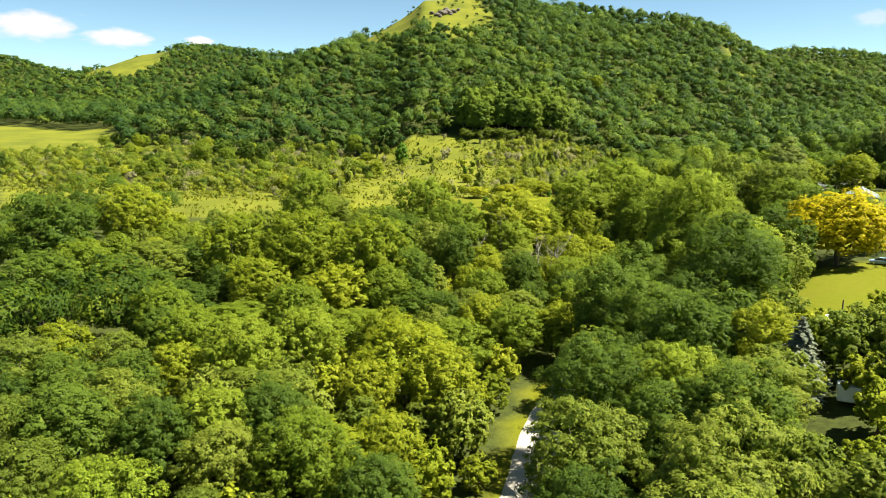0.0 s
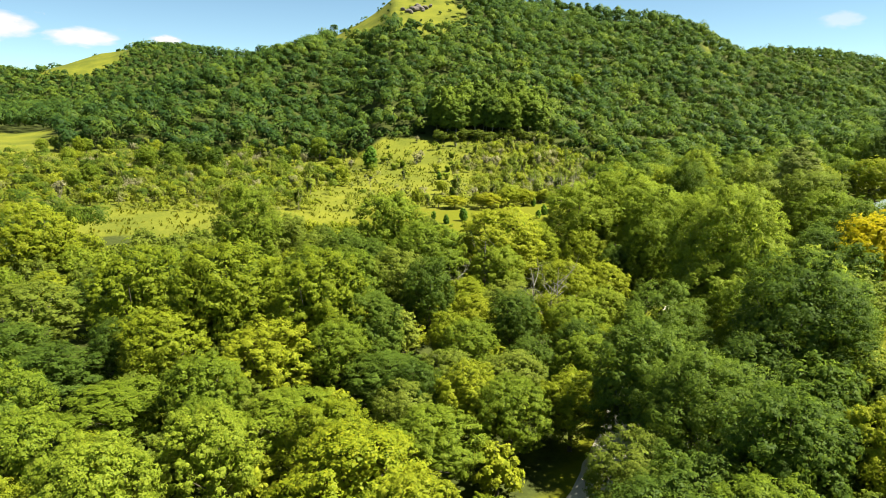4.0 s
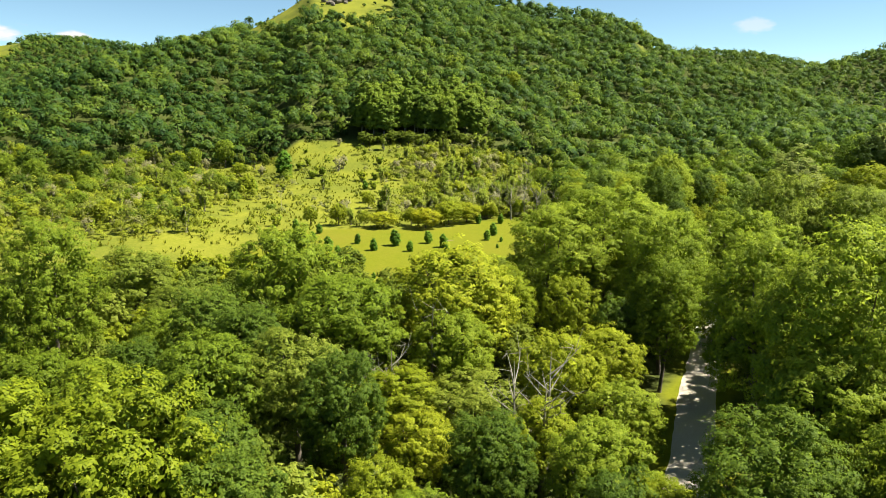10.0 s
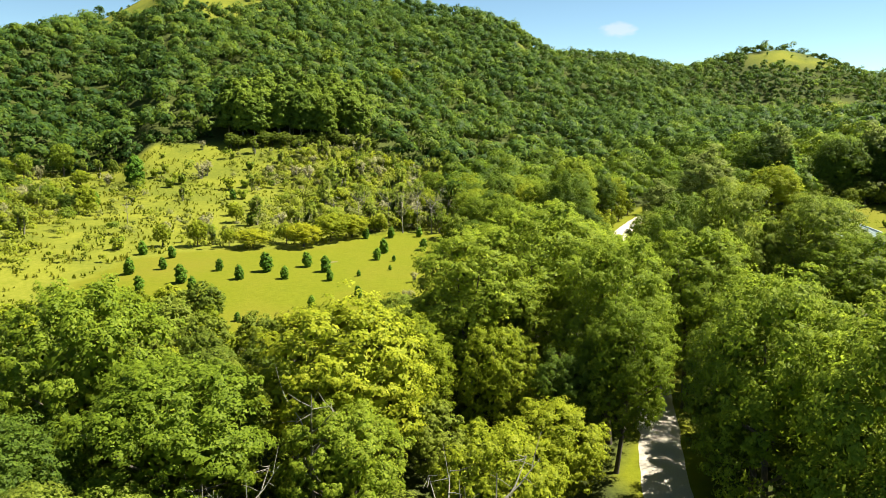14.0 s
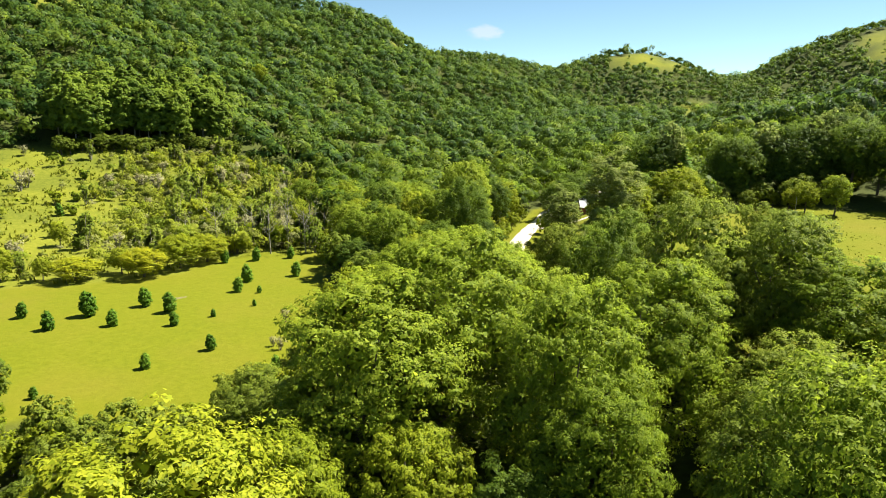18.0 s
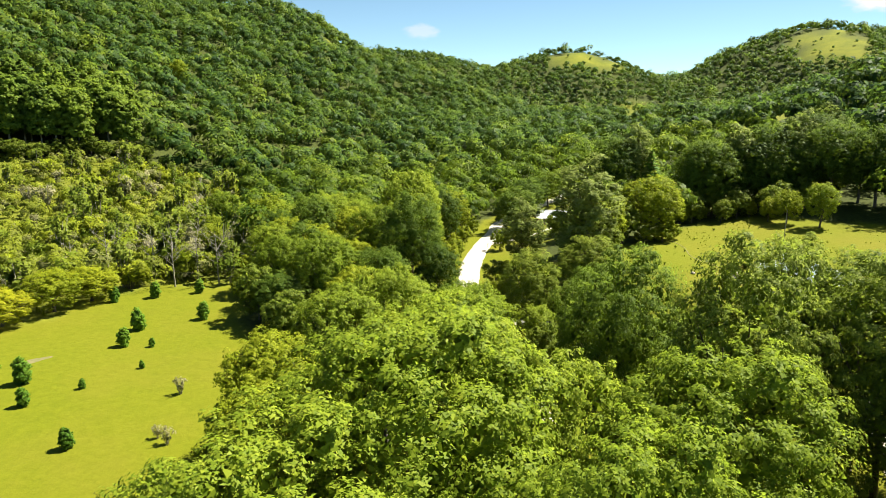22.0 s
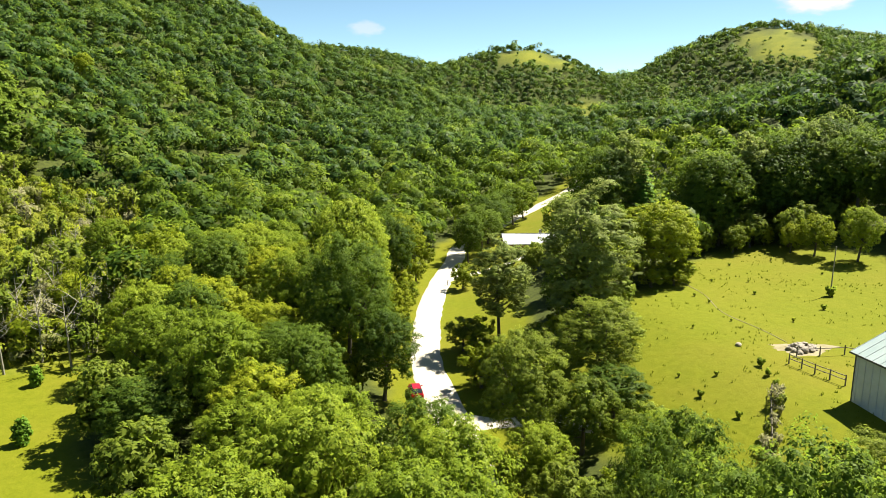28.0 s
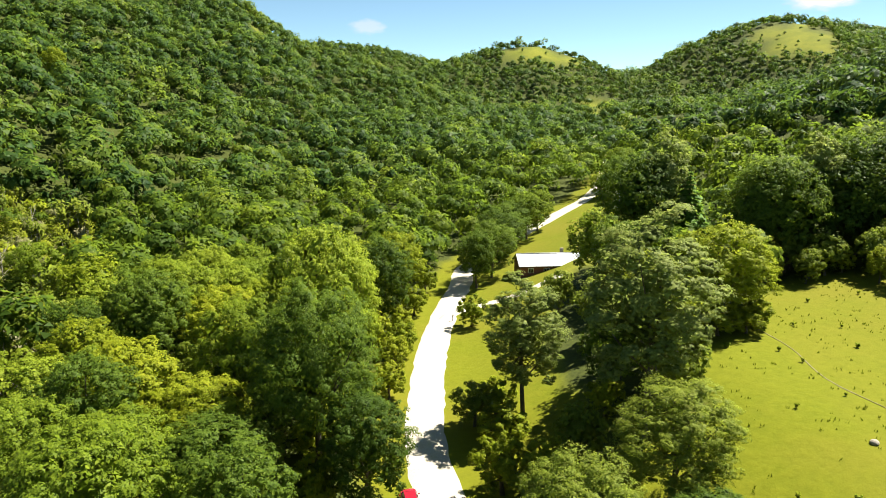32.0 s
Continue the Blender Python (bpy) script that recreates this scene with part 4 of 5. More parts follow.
def overgrown(seed, base, right, left):
    """Where brush grows in the rough meadow: in clumps, thickest towards its two sides."""
    def keep(x, y):
        clump = 0.5 + 0.5 * np.sin(0.115 * x + 1.9 * np.sin(0.05 * y)) * np.sin(0.13 * y + 1.4 * np.sin(0.07 * x))
        dense = (base + right * ease((x - 15) / 40) * ease((y - 294) / 18) + left * ease((-28 - x) / 40) + base * ease((y - 400) / 40)) * (0.15 + 1.3 * clump) * (1 - 0.85 * ease((y - 408 - 0.12 * (x + 50)) / 18) * ease((45 - x) / 20))
        return inside(MEADOW, x, y) & ~inside(MOWN, x, y) & (np.random.RandomState(seed).uniform(size=len(x)) < dense)
    return keep


forest("meadow_thicket", "dense low thicket of grey and yellow-green brush in the meadow", 26, -240, 110, 284, 458, 2.7, 70, 0.5, 1.7, overgrown(33, 0.1, 0.9, 0.5), 0.45, 0.42, 0.56, LEAF_SCRUB, MEADOW)
forest("meadow_tall_brush", "tall loose yellow-green brush in the meadow", 28, -240, 110, 290, 458, 4.6, 150, 0.55, 2.4, overgrown(34, 0.04, 0.75, 0.5), 1.0, 0.4, 0.75, LEAF_SCRUB, MEADOW)
forest("meadow_green_brush", "rounded mid-green brush in the meadow", 29, -240, 110, 296, 458, 6.4, 170, 0.6, 2.7, overgrown(35, 0.05, 0.45, 0.9), 0.9, 0.3, 0.8, LEAF_VALLEY, MEADOW)

# The larger yellow-green trees at the meadow's middle and its edge.
for kind, x, y, top in ((12, 36, 297, 19.5), (12, 28, 292.5, 18), (12, 42.5, 301, 18.5), (2, 24, 298, 17.5), (12, 15, 296, 16.5), (2, 9, 299, 16.5), (2, 1, 303, 18.5), (2, 52, 307, 17.5), (2, -8, 305, 17.5),
                        (2, 70, 318, 22), (2, 62, 312, 19), (6, -56, 442, 34), (2, -70, 330, 20), (6, -82, 352, 23), (6, -95, 360, 24), (7, -108, 352, 24), (2, -60, 362, 21), (7, -48, 368, 23),
                        (6, -36, 362, 22), (2, 12, 340, 18), (7, -122, 330, 24), (6, -140, 322, 25), (2, 74, 332, 22), (6, 84, 358, 25), (2, 66, 352, 20)):
    stand(kind, x, y, top, 5.0 if kind == 12 else None, True)

# Hedgerow trees and clumps in the western meadow and along its far edge.
for kind, x, y, sc in ((7, -118, 372, 1.2), (7, -108, 380, 1.15), (6, -127, 366, 1.1), (7, -98, 377, 1.0), (6, -113, 362, 0.9)):
    plant(kind, x, y, sc, None, False)
rs = np.random.RandomState(14)
for k in range(46):
    row = k % 3
    x = rs.uniform(-215, -34)
    y = rs.uniform(424, 446) if row == 0 else 352 + 0.14 * (x + 100) + rs.uniform(-9, 9) if row == 1 else rs.uniform(296, 420)
    plant((6, 2, 4, 7)[rs.randint(4)], x, y, rs.uniform(0.5, 0.95), rs.uniform(0.6, 1.0), False)

# Pasture weeds and bushes.
for x, y, sc in ((123, 236, 0.55), (128, 237, 0.4), (156, 258, 0.35), (154, 254, 0.35), (181, 266, 0.4), (165, 252, 0.45), (154, 240, 0.35), (121, 230, 0.5), (126, 241, 0.3), (152, 263, 0.5),
                 (133, 234, 0.7), (131, 232, 0.6), (129, 230, 0.55), (164, 240, 0.6), (172, 257, 0.3), (190, 262, 0.35), (186, 250, 0.3), (147, 246, 0.25), (140, 248, 0.3), (168, 262, 0.3)):
    scrub(3 if sc > 0.38 else 1, x, y, 0.5 * sc)

SPRUCE = conifer(42, "silvery blue-green spruce with drooping boughs by the lawn", LEAF_BLUE, 3.6, 13.0, 24, 34, 0.42, "spruce_tree", "conifer", 0.3, "", 12)
SPRUCE.matrix_basis = pose(43.5, 80, land_at(43.5, 80)) @ Matrix.Diagonal((1.15, 1.15, 0.82, 1))
copy_thing(SPRUCE, pose(180.2, 288.0, land_at(180.2, 288.0)) @ Matrix.Scale(0.88, 4))
PINE = conifer(43, "broad dark green white pine at the wood's edge", LEAF_NEEDLE, 6.4, 20.0, 20, 40, 0.75, "pine_tree", "conifer", 0.12, "", 10)
PINE.matrix_basis = pose(190.2, 294.6, land_at(190.2, 294.6)) @ Matrix.Diagonal((1, 1, 0.92, 1))


def dead_tree(seed, high, label):
    """A bare grey tree: a trunk and forking limbs."""
    rs = np.random.RandomState(seed)
    ob = thing("dead_tree", label, "dead tree", "dead trees")
    part("trunk", stem_mesh("trunk", [(0, 0, -0.3), (0.2, 0.1, high * 0.5), (0.1, 0.3, high)], [0.22, 0.14, 0.03], BARK_GREY, 6), ob)
    for k in range(9):
        z = high * rs.uniform(0.35, 0.9)
        a = rs.uniform(0, 6.28)
        ln = high * rs.uniform(0.2, 0.42)
        p = np.array([0.15, 0.15, z])
        q = p + np.array([math.cos(a) * ln * 0.7, math.sin(a) * ln * 0.7, ln * 0.6])
        v, f = tube([p, (p + q) / 2 + rs.normal(0, 0.15, 3), q], [0.09, 0.06, 0.015], 5)
        vs, fs, at = [v], [f], len(v)
        for j in range(4):
            s = rs.uniform(0.4, 1)
            b = p + (q - p) * s
            e = b + unit(rs, 1)[0] * ln * 0.35 + (0, 0, ln * 0.2)
            v, f = tube([b, (b + e) / 2 + rs.normal(0, 0.05, 3), e], [0.035, 0.025, 0.008], 4)
            vs.append(v), fs.append(f + at)
            at += len(v)
        part("limb", np_mesh("limb", np.concatenate(vs), np.concatenate(fs), BARK_GREY, (), True), ob)
    return ob


DEAD = dead_tree(61, 13.0, "bare grey dead tree among the green crowns")
DEAD.matrix_basis = pose(21, 150, land_at(21, 150))
for x, y, sc in ((25.5, 152, 1.05), (23.5, 146.5, 0.95), (14, 165, 1.1), (8, 158, 0.8), (5, 161, 0.7), (62, 320, 0.75), (74, 345, 0.8), (80, 372, 0.8), (27, 92, 0.7), (66, 300, 0.85), (69, 306, 0.9), (63, 305, 0.8), (72, 313, 0.75), (58, 303, 0.85), (77, 326, 0.8), (68, 322, 0.9), (56, 312, 0.85), (48, 318, 0.8), (42, 330, 0.6), (75, 306, 0.6), (-20, 338, 0.6), (52, 330, 0.7), (90, 405, 0.8)):
    copy_thing(DEAD, pose(x, y, land_at(x, y), 0, 0, x * 40) @ Matrix.Scale(sc, 4))

# ---- grass tufts over the open ground ----
def tufts(name, label, poly, seed, count, size, mat):
    rs = np.random.RandomState(seed)
    p = np.array(poly)
    x = rs.uniform(p[:, 0].min(), p[:, 0].max(), count)
    y = rs.uniform(p[:, 1].min(), p[:, 1].max(), count)
    clump = np.sin(x * 0.31 + 1.7 * np.sin(y * 0.11)) * np.sin(y * 0.27 + 1.3 * np.sin(x * 0.13)) + rs.normal(0, 0.4, count)
    ok = inside(poly, x, y) & (clump > 0.15) & ~inside(MOWN, x, y) & (from_line(ROAD, x, y)[0] > 3.4)
    x, y = x[ok], y[ok]
    n = len(x)
    hgt = size * rs.uniform(0.5, 1.5, n)
    c = np.stack([x, y, land(x, y) + hgt * 0.35], 1)
    c = np.repeat(c, 3, 0) + rs.normal(0, 0.12, (3 * n, 3)) * (1, 1, 0)
    hgt = np.repeat(hgt, 3)
    a = rs.uniform(0, 6.28, 3 * n)
    u = np.stack([np.cos(a), np.sin(a), 0 * a], 1) * (hgt * 0.32)[:, None]
    up = np.stack([rs.normal(0, 0.3, 3 * n) * hgt, rs.normal(0, 0.3, 3 * n) * hgt, hgt], 1)
    v = np.stack([c - u - (0, 0, 0.1), c + u - (0, 0, 0.1), c + up], 1).reshape(-1, 3)
    ob = new(name, np_mesh(name, v, np.arange(9 * n).reshape(-1, 3), mat))
    return tagged(ob, label, "grass", kind="stuff")


GRASS_BLADE = leaf_material("grass_blades", (0.086, 0.101, 0.006), (0.137, 0.140, 0.009), (0.202, 0.180, 0.022), 0.3, swells=False)
tufts("meadow_grass", "tall rough yellow-green grass", MEADOW, 71, 26000, 0.7, GRASS_BLADE)
tufts("pasture_grass", "short grazed yellow-green grass", PASTURE, 72, 7000, 0.2, GRASS_BLADE)

# ---- the barn, its fence and the stone heap ----
STEEL_ROOF = plain_material("pale_green_steel", (0.225, 0.285, 0.262), (0.285, 0.338, 0.315), 0.6, 0.5, 0.0, 0.1)
STEEL_WALL = plain_material("pale_grey_steel", (0.488, 0.488, 0.477), (0.585, 0.585, 0.566), 0.8, 0.5, 0.0, 0.1)
DARK_TRIM = plain_material("dark_trim", (0.05, 0.05, 0.05), (0.09, 0.085, 0.08), 3.0, 0.6)
GREY_WOOD = plain_material("weathered_wood", (0.075, 0.064, 0.049), (0.180, 0.150, 0.120), 4.0, 0.85, 0.0, 0.4, (8, 8, 1))
STONE = plain_material("pale_stone", (0.165, 0.143, 0.105), (0.315, 0.277, 0.217), 1.5, 0.9, 0.0, 0.6)
ROCK = plain_material("bluff_rock", (0.053, 0.045, 0.034), (0.150, 0.128, 0.098), 0.4, 0.9, 0.0, 0.7)
DIRT = plain_material("bare_dirt", (0.150, 0.128, 0.060), (0.240, 0.203, 0.112), 0.8, 0.95, 0.0, 0.4)
WORN = plain_material("worn_grass", (0.090, 0.090, 0.018), (0.144, 0.126, 0.048), 1.2, 0.95, 0.0, 0.3)
WHITE = plain_material("white_paint", (0.74, 0.73, 0.70), (0.84, 0.83, 0.80), 1.0, 0.5)
BROWN = plain_material("red_brown_boards", (0.150, 0.056, 0.034), (0.225, 0.090, 0.053), 2.0, 0.75, 0.0, 0.3, (1, 1, 6))
GREY_ROOF = plain_material("grey_steel_roof", (0.270, 0.285, 0.292), (0.360, 0.375, 0.383), 0.5, 0.45)
GLASS_DARK = plain_material("dark_window_glass", (0.015, 0.018, 0.02), (0.03, 0.035, 0.04), 1.0, 0.08)
CAR_RED = plain_material("red_car_paint", (0.255, 0.005, 0.012), (0.285, 0.006, 0.015), 1.0, 0.22, 0.1, 0.0)
CAR_BLUE = plain_material("pale_blue_car_paint", (0.225, 0.315, 0.413), (0.255, 0.345, 0.450), 1.0, 0.22, 0.1, 0.0)
RUBBER = plain_material("tyre_rubber", (0.018, 0.018, 0.018), (0.03, 0.03, 0.03), 8.0, 0.85)
RIM = plain_material("alloy_rim", (0.5, 0.5, 0.5), (0.6, 0.6, 0.6), 3.0, 0.3, 0.9)
LAMP_RED = plain_material("tail_lamp_red", (0.45, 0.01, 0.01), (0.5, 0.02, 0.015), 2.0, 0.2)
LAMP_CLEAR = plain_material("headlamp_clear", (0.7, 0.7, 0.7), (0.8, 0.8, 0.8), 2.0, 0.1)


def boxes(items, bevel=0.0):
    """A bmesh of boxes: (centre, size) or (centre, size, turn round z in degrees)."""
    bm = bmesh.new()
    for c, size, *turn in items:
        m = Matrix.Translation(c) @ Matrix.Rotation(radians(turn[0] if turn else 0), 4, "Z") @ Matrix.Diagonal((*size, 1))
        bmesh.ops.create_cube(bm, size=1.0, matrix=m)
    if bevel:
        bmesh.ops.bevel(bm, geom=list(bm.edges), offset=bevel, segments=1, affect="EDGES")
    return bm


def bm_mesh(name, bm, mat):
    me = bpy.data.meshes.new(name)
    bm.to_mesh(me)
    bm.free()
    me.materials.append(mat)
    return me


def quad_prism(points, thick):
    """A slab: a flat outline given as points, thickened downwards along its normal."""
    bm = bmesh.new()
    p = [Vector(q) for q in points]
    nrm = (p[1] - p[0]).cross(p[2] - p[0]).normalized()
    top = [bm.verts.new(q) for q in p]
    low = [bm.verts.new(q - nrm * thick) for q in p]
    bm.faces.new(top)
    bm.faces.new(low[::-1])
    for k in range(len(p)):
        bm.faces.new((top[k], low[k], low[(k + 1) % len(p)], top[(k + 1) % len(p)]))
    return bm


def gable_building(name, label, category, length, width, wall, rise, wall_mat, roof_mat, over=0.4, ribs=0, deep=1.5):
    """A building with its ridge along x: four walls, two roof slopes with ribs, trim at the eaves."""
    ob = thing(name, label, category)
    t, hl, hw = 0.18, length / 2, width / 2
    for sy in (-1, 1):
        part("wall", bm_mesh("wall", boxes([((0, sy * (hw - t / 2), (wall - deep) / 2), (length, t, wall + deep))]), wall_mat), ob)
    for sx in (-1, 1):
        bm = quad_prism([(sx * hl, -sx * (hw - t - 0.003), -deep), (sx * hl, sx * (hw - t - 0.003), -deep), (sx * hl, sx * (hw - t - 0.003), wall), (sx * hl, 0, wall + rise - 0.12), (sx * hl, -sx * (hw - t - 0.003), wall)], t)
        part("gable_wall", bm_mesh("gable_wall", bm, wall_mat), ob)
    slope = rise / hw
    for sy in (-1, 1):
        e = hw + over
        ze = wall - over * slope + 0.06
        zr = wall + rise + 0.06
        pts = [(-hl - over, sy * e, ze), (hl + over, sy * e, ze), (hl + over, sy * 0.004, zr), (-hl - over, sy * 0.004, zr)]
        roof = part("roof", bm_mesh("roof", quad_prism(pts if sy < 0 else pts[::-1], 0.09), roof_mat), ob, "ribbed steel roof slope")
        n = int(length / ribs) if ribs else 0
        for k in range(n + 1):
            x = -hl - over + 0.06 + (length + 2 * over - 0.12) * k / n
            v, f = tube([(x, sy * e, ze + 0.02), (x, sy * e / 2, (ze + zr) / 2 + 0.02), (x, sy * 0.03, zr + 0.02)], [0.035] * 3, 4)
            part("rib", np_mesh("rib", v, f, roof_mat), roof)
        part("eave_trim", bm_mesh("eave_trim", boxes([((0, sy * (e + 0.03), ze - 0.06), (length + 2 * over, 0.05, 0.2))]), DARK_TRIM), ob, "dark eave trim")
    part("ridge_cap", bm_mesh("ridge_cap", boxes([((0, 0, wall + rise + 0.1), (length + 2 * over, 0.34, 0.06))]), roof_mat), ob)
    return ob


BARN_TURN = math.degrees(math.atan2(0.88, 0.47))
barn = gable_building("barn", "pale grey steel barn with a light green roof in the pasture", "barn", 17.0, 8.0, 5.2, 2.0, STEEL_WALL, STEEL_ROOF, 0.45, 1.0, 2.0)
barn.matrix_basis = pose(130.4, 213.1, 17.1, 0, 0, BARN_TURN)
for k in range(17):
    part("wall_rib", bm_mesh("wall_rib", boxes([((-8.0 + k, 4.02, 2.2), (0.06, 0.045, 6.0))]), STEEL_WALL), barn)
part("corner_trim", bm_mesh("corner_trim", boxes([((8.46, 3.98, 2.2), (0.14, 0.14, 6.0))]), DARK_TRIM), barn, "dark corner trim")
part("door", bm_mesh("door", boxes([((8.53, -0.5, 1.7), (0.08, 3.2, 3.6))], 0.02), DARK_TRIM), barn, "dark sliding door")


def fence(name, label, line, high, gap, rails, mat):
    """Posts and rails along a line on the ground."""
    ob = thing(name, label, "fence")
    pts = []
    for a, b in zip(line, line[1:]):
        n = max(1, round(math.dist(a, b) / gap))
        pts += [(a[0] + (b[0] - a[0]) * k / n, a[1] + (b[1] - a[1]) * k / n) for k in range(n)]
    pts.append(line[-1])
    for x, y in pts:
        z = land_at(x, y)
        part("post", stem_mesh("post", [(x, y, z - 0.4), (x, y, z + high * 0.5), (x + 0.02, y, z + high)], [0.09, 0.085, 0.07], mat, 7), ob)
    for (x0, y0), (x1, y1) in zip(pts, pts[1:]):
        z0, z1 = land_at(x0, y0), land_at(x1, y1)
        for r in rails:
            part("rail", stem_mesh("rail", [(x0, y0, z0 + r * high), ((x0 + x1) / 2, (y0 + y1) / 2, (z0 + z1) / 2 + r * high - 0.03), (x1, y1, z1 + r * high)], [0.055, 0.05, 0.055], mat, 6), ob)
    return ob


fence("board_fence", "weathered grey rail fence beside the barn", [(136.2, 232), (135.3, 228.4), (134.6, 224.6)], 1.35, 2.2, (0.55, 0.92), GREY_WOOD)
fence("paddock_fence", "leaning weathered posts by the stone heap", [(139.5, 232.6), (142, 230.8), (145, 229), (146, 226)], 1.3, 2.6, (0.8,), GREY_WOOD)
fence("pasture_fence", "low weathered post fence at the pasture's edge", [(127, 229.5), (122.4, 227.1), (118, 224.7), (114, 222.6), (111.8, 221.4)], 1.3, 1.7, (0.85,), GREY_WOOD)
rs = np.random.RandomState(77)
for k in range(16):
    scrub(0 if k % 4 else 2, 111.5 + k + rs.uniform(-0.6, 0.6), 221.6 + 0.5 * k + rs.uniform(-1.1, 0.7), rs.uniform(0.28, 0.5))


def boulder(seed, size, mat):
    """A rough stone: a lumpy, flattened ball with facets."""
    rs = np.random.RandomState(seed)
    bm = bmesh.new()
    bmesh.ops.create_icosphere(bm, subdivisions=2, radius=1.0)
    k = rs.uniform(0.5, 1.6, 3)
    for v in bm.verts:
        v.co *= 1 + 0.22 * noise.noise(v.co * 1.3 + Vector((seed, 0, 0))) + 0.1 * noise.noise(v.co * 3.1)
        v.co = Vector((v.co.x * size * (0.8 + 0.3 * k[0] / 1.6), v.co.y * size * (0.8 + 0.3 * k[1] / 1.6), v.co.z * size * 0.6))
    return bm_mesh("stone", bm, mat)


STONES = [boulder(80 + k, 0.42, STONE) for k in range(5)]
heap = thing("stone_heap", "pale heap of field stones on bare dirt", "stone heap")
rs = np.random.RandomState(81)
hz = land_at(142.6, 233.3)
for k in range(64):
    a, r = rs.uniform(0, 6.28), 2.1 * math.sqrt(rs.uniform())
    part("stone", STONES[k % 5], heap).matrix_basis = pose(142.6 + r * math.cos(a), 233.3 + r * math.sin(a) * 0.8, hz + 1.0 * (1 - r / 2.3) * rs.uniform(0.2, 1.0) + 0.08, rs.uniform(-30, 30), rs.uniform(-30, 30), rs.uniform(0, 360)) @ Matrix.Scale(rs.uniform(0.6, 1.25), 4)
lone = tagged(new("field_stone", STONES[1]), "single pale stone in the grazed grass", "stone")
lone.matrix_basis = pose(137.5, 239.5, land_at(137.5, 239.5) + 0.12) @ Matrix.Scale(1.1, 4)

ROCKS = [boulder(90 + k, 3.0, ROCK) for k in range(4)]
outcrop = thing("rock_outcrop", "weathered grey-brown rock outcrop on the grassy bluff", "rock")
for k, (x, y, sc) in enumerate(((-6, 782, 1.3), (0, 786, 1.9), (6, 790, 1.6), (12, 793, 1.2), (-12, 790, 1.0), (3, 797, 1.5), (17, 800, 0.9), (-3, 776, 0.8), (9, 783, 0.7))):
    part("rock", ROCKS[k % 4], outcrop).matrix_basis = pose(x, y, land_at(x, y) + 0.9 * sc, 8 * k, -5 * k, 47 * k) @ Matrix.Scale(sc, 4)


def patch(name, label, x, y, rx, ry, turn, mat, seed):
    """A ragged bare patch lying on the ground."""
    rs = np.random.RandomState(seed)
    n = 28
    a = np.linspace(0, 2 * math.pi, n, endpoint=False)
    rag = 1 + 0.22 * np.sin(3 * a + seed) + rs.normal(0, 0.1, n)
    rings = [np.stack([x + f * rag * (np.cos(a) * rx * math.cos(turn) - np.sin(a) * ry * math.sin(turn)), y + f * rag * (np.cos(a) * rx * math.sin(turn) + np.sin(a) * ry * math.cos(turn))], 1) for f in (0.02, 0.35, 0.7, 1.0)]
    q = np.array(rings)
    z = land(q[..., 0], q[..., 1]) + np.array([0.07, 0.07, 0.06, -0.03])[:, None]
    i = np.arange(3)[:, None] * n + np.arange(n)[None]
    j = np.arange(3)[:, None] * n + (np.arange(n)[None] + 1) % n
    f = np.stack([i, i + n, j + n, j], 2).reshape(-1, 4)
    return tagged(new(name, np_mesh(name, np.concatenate([q, z[..., None]], 2).reshape(-1, 3), f, mat, (), True)), label, "bare earth", kind="structure")


patch("bare_earth_1", "bare trampled dirt round the stone heap", 143, 233.4, 4.6, 2.4, -0.5, DIRT, 1)
patch("bare_earth_2", "pale worn earth in the mown meadow", 31.5, 272, 2.4, 1.0, 0.3, WORN, 2)
for x, y, sc in ((42, 236, 0.45), (46.5, 249, 0.5), (41.4, 238, 0.35)):
    scrub(0, x, y, sc)
tagged(ribbon("cattle_path", [(163, 265), (158.2, 257.4), (150.6, 249.6), (146.5, 241), (143.8, 236)], 0.09, 0.05, WORN, 6, 0.08, 0.0), "narrow worn cattle path across the pasture", "path", kind="structure")

# A tall thin pole in the pasture, with a bush at its foot.
pole = thing("utility_pole", "thin pale grey wooden pole in the pasture", "pole")
pz = land_at(173.3, 243.0)
part("shaft", stem_mesh("shaft", [(173.3, 243.0, pz - 0.5), (173.3 + 0.05, 243.0, pz + 4), (173.3 + 0.2, 243.0, pz + 8.4)], [0.12, 0.10, 0.07], BARK_GREY, 8), pole)
part("cap", bm_mesh("cap", boxes([((173.3 + 0.2, 243.0, pz + 8.45), (0.2, 0.2, 0.1), 35)], 0.01), GREY_WOOD), pole)
scrub(3, 173.3 - 0.8, 243.0 - 0.3, 0.6)

# ---- house and shed ----
house = gable_building("house", "low red-brown house with a grey steel roof among trees", "house", 15.0, 8.0, 2.8, 1.9, BROWN, GREY_ROOF, 0.5, 1.2, 2.0)
house.matrix_basis = pose(183.2, 325.2, 10.9, 0, 0, -33)
for x in (-5.2, -1.6, 4.6):
    w = part("window", bm_mesh("window", boxes([((x, -4.03, 1.6), (1.3, 0.1, 1.1))], 0.01), WHITE), house, "white window frame")
    for dx in (-0.3, 0.3):
        part("pane", bm_mesh("pane", boxes([((x + dx, -4.07, 1.6), (0.52, 0.06, 0.92))]), GLASS_DARK), w)
part("door", bm_mesh("door", boxes([((1.6, -4.04, 1.05), (0.95, 0.1, 2.05))], 0.01), WHITE), house, "white front door")
part("chimney", bm_mesh("chimney", boxes([((3.0, 1.0, 4.9), (0.7, 0.7, 1.6))], 0.03), STONE), house, "pale stone chimney")
shed = gable_building("shed", "small white shed beside the road", "shed", 6.5, 4.6, 2.7, 1.1, WHITE, WHITE, 0.3, 0.9, 1.5)
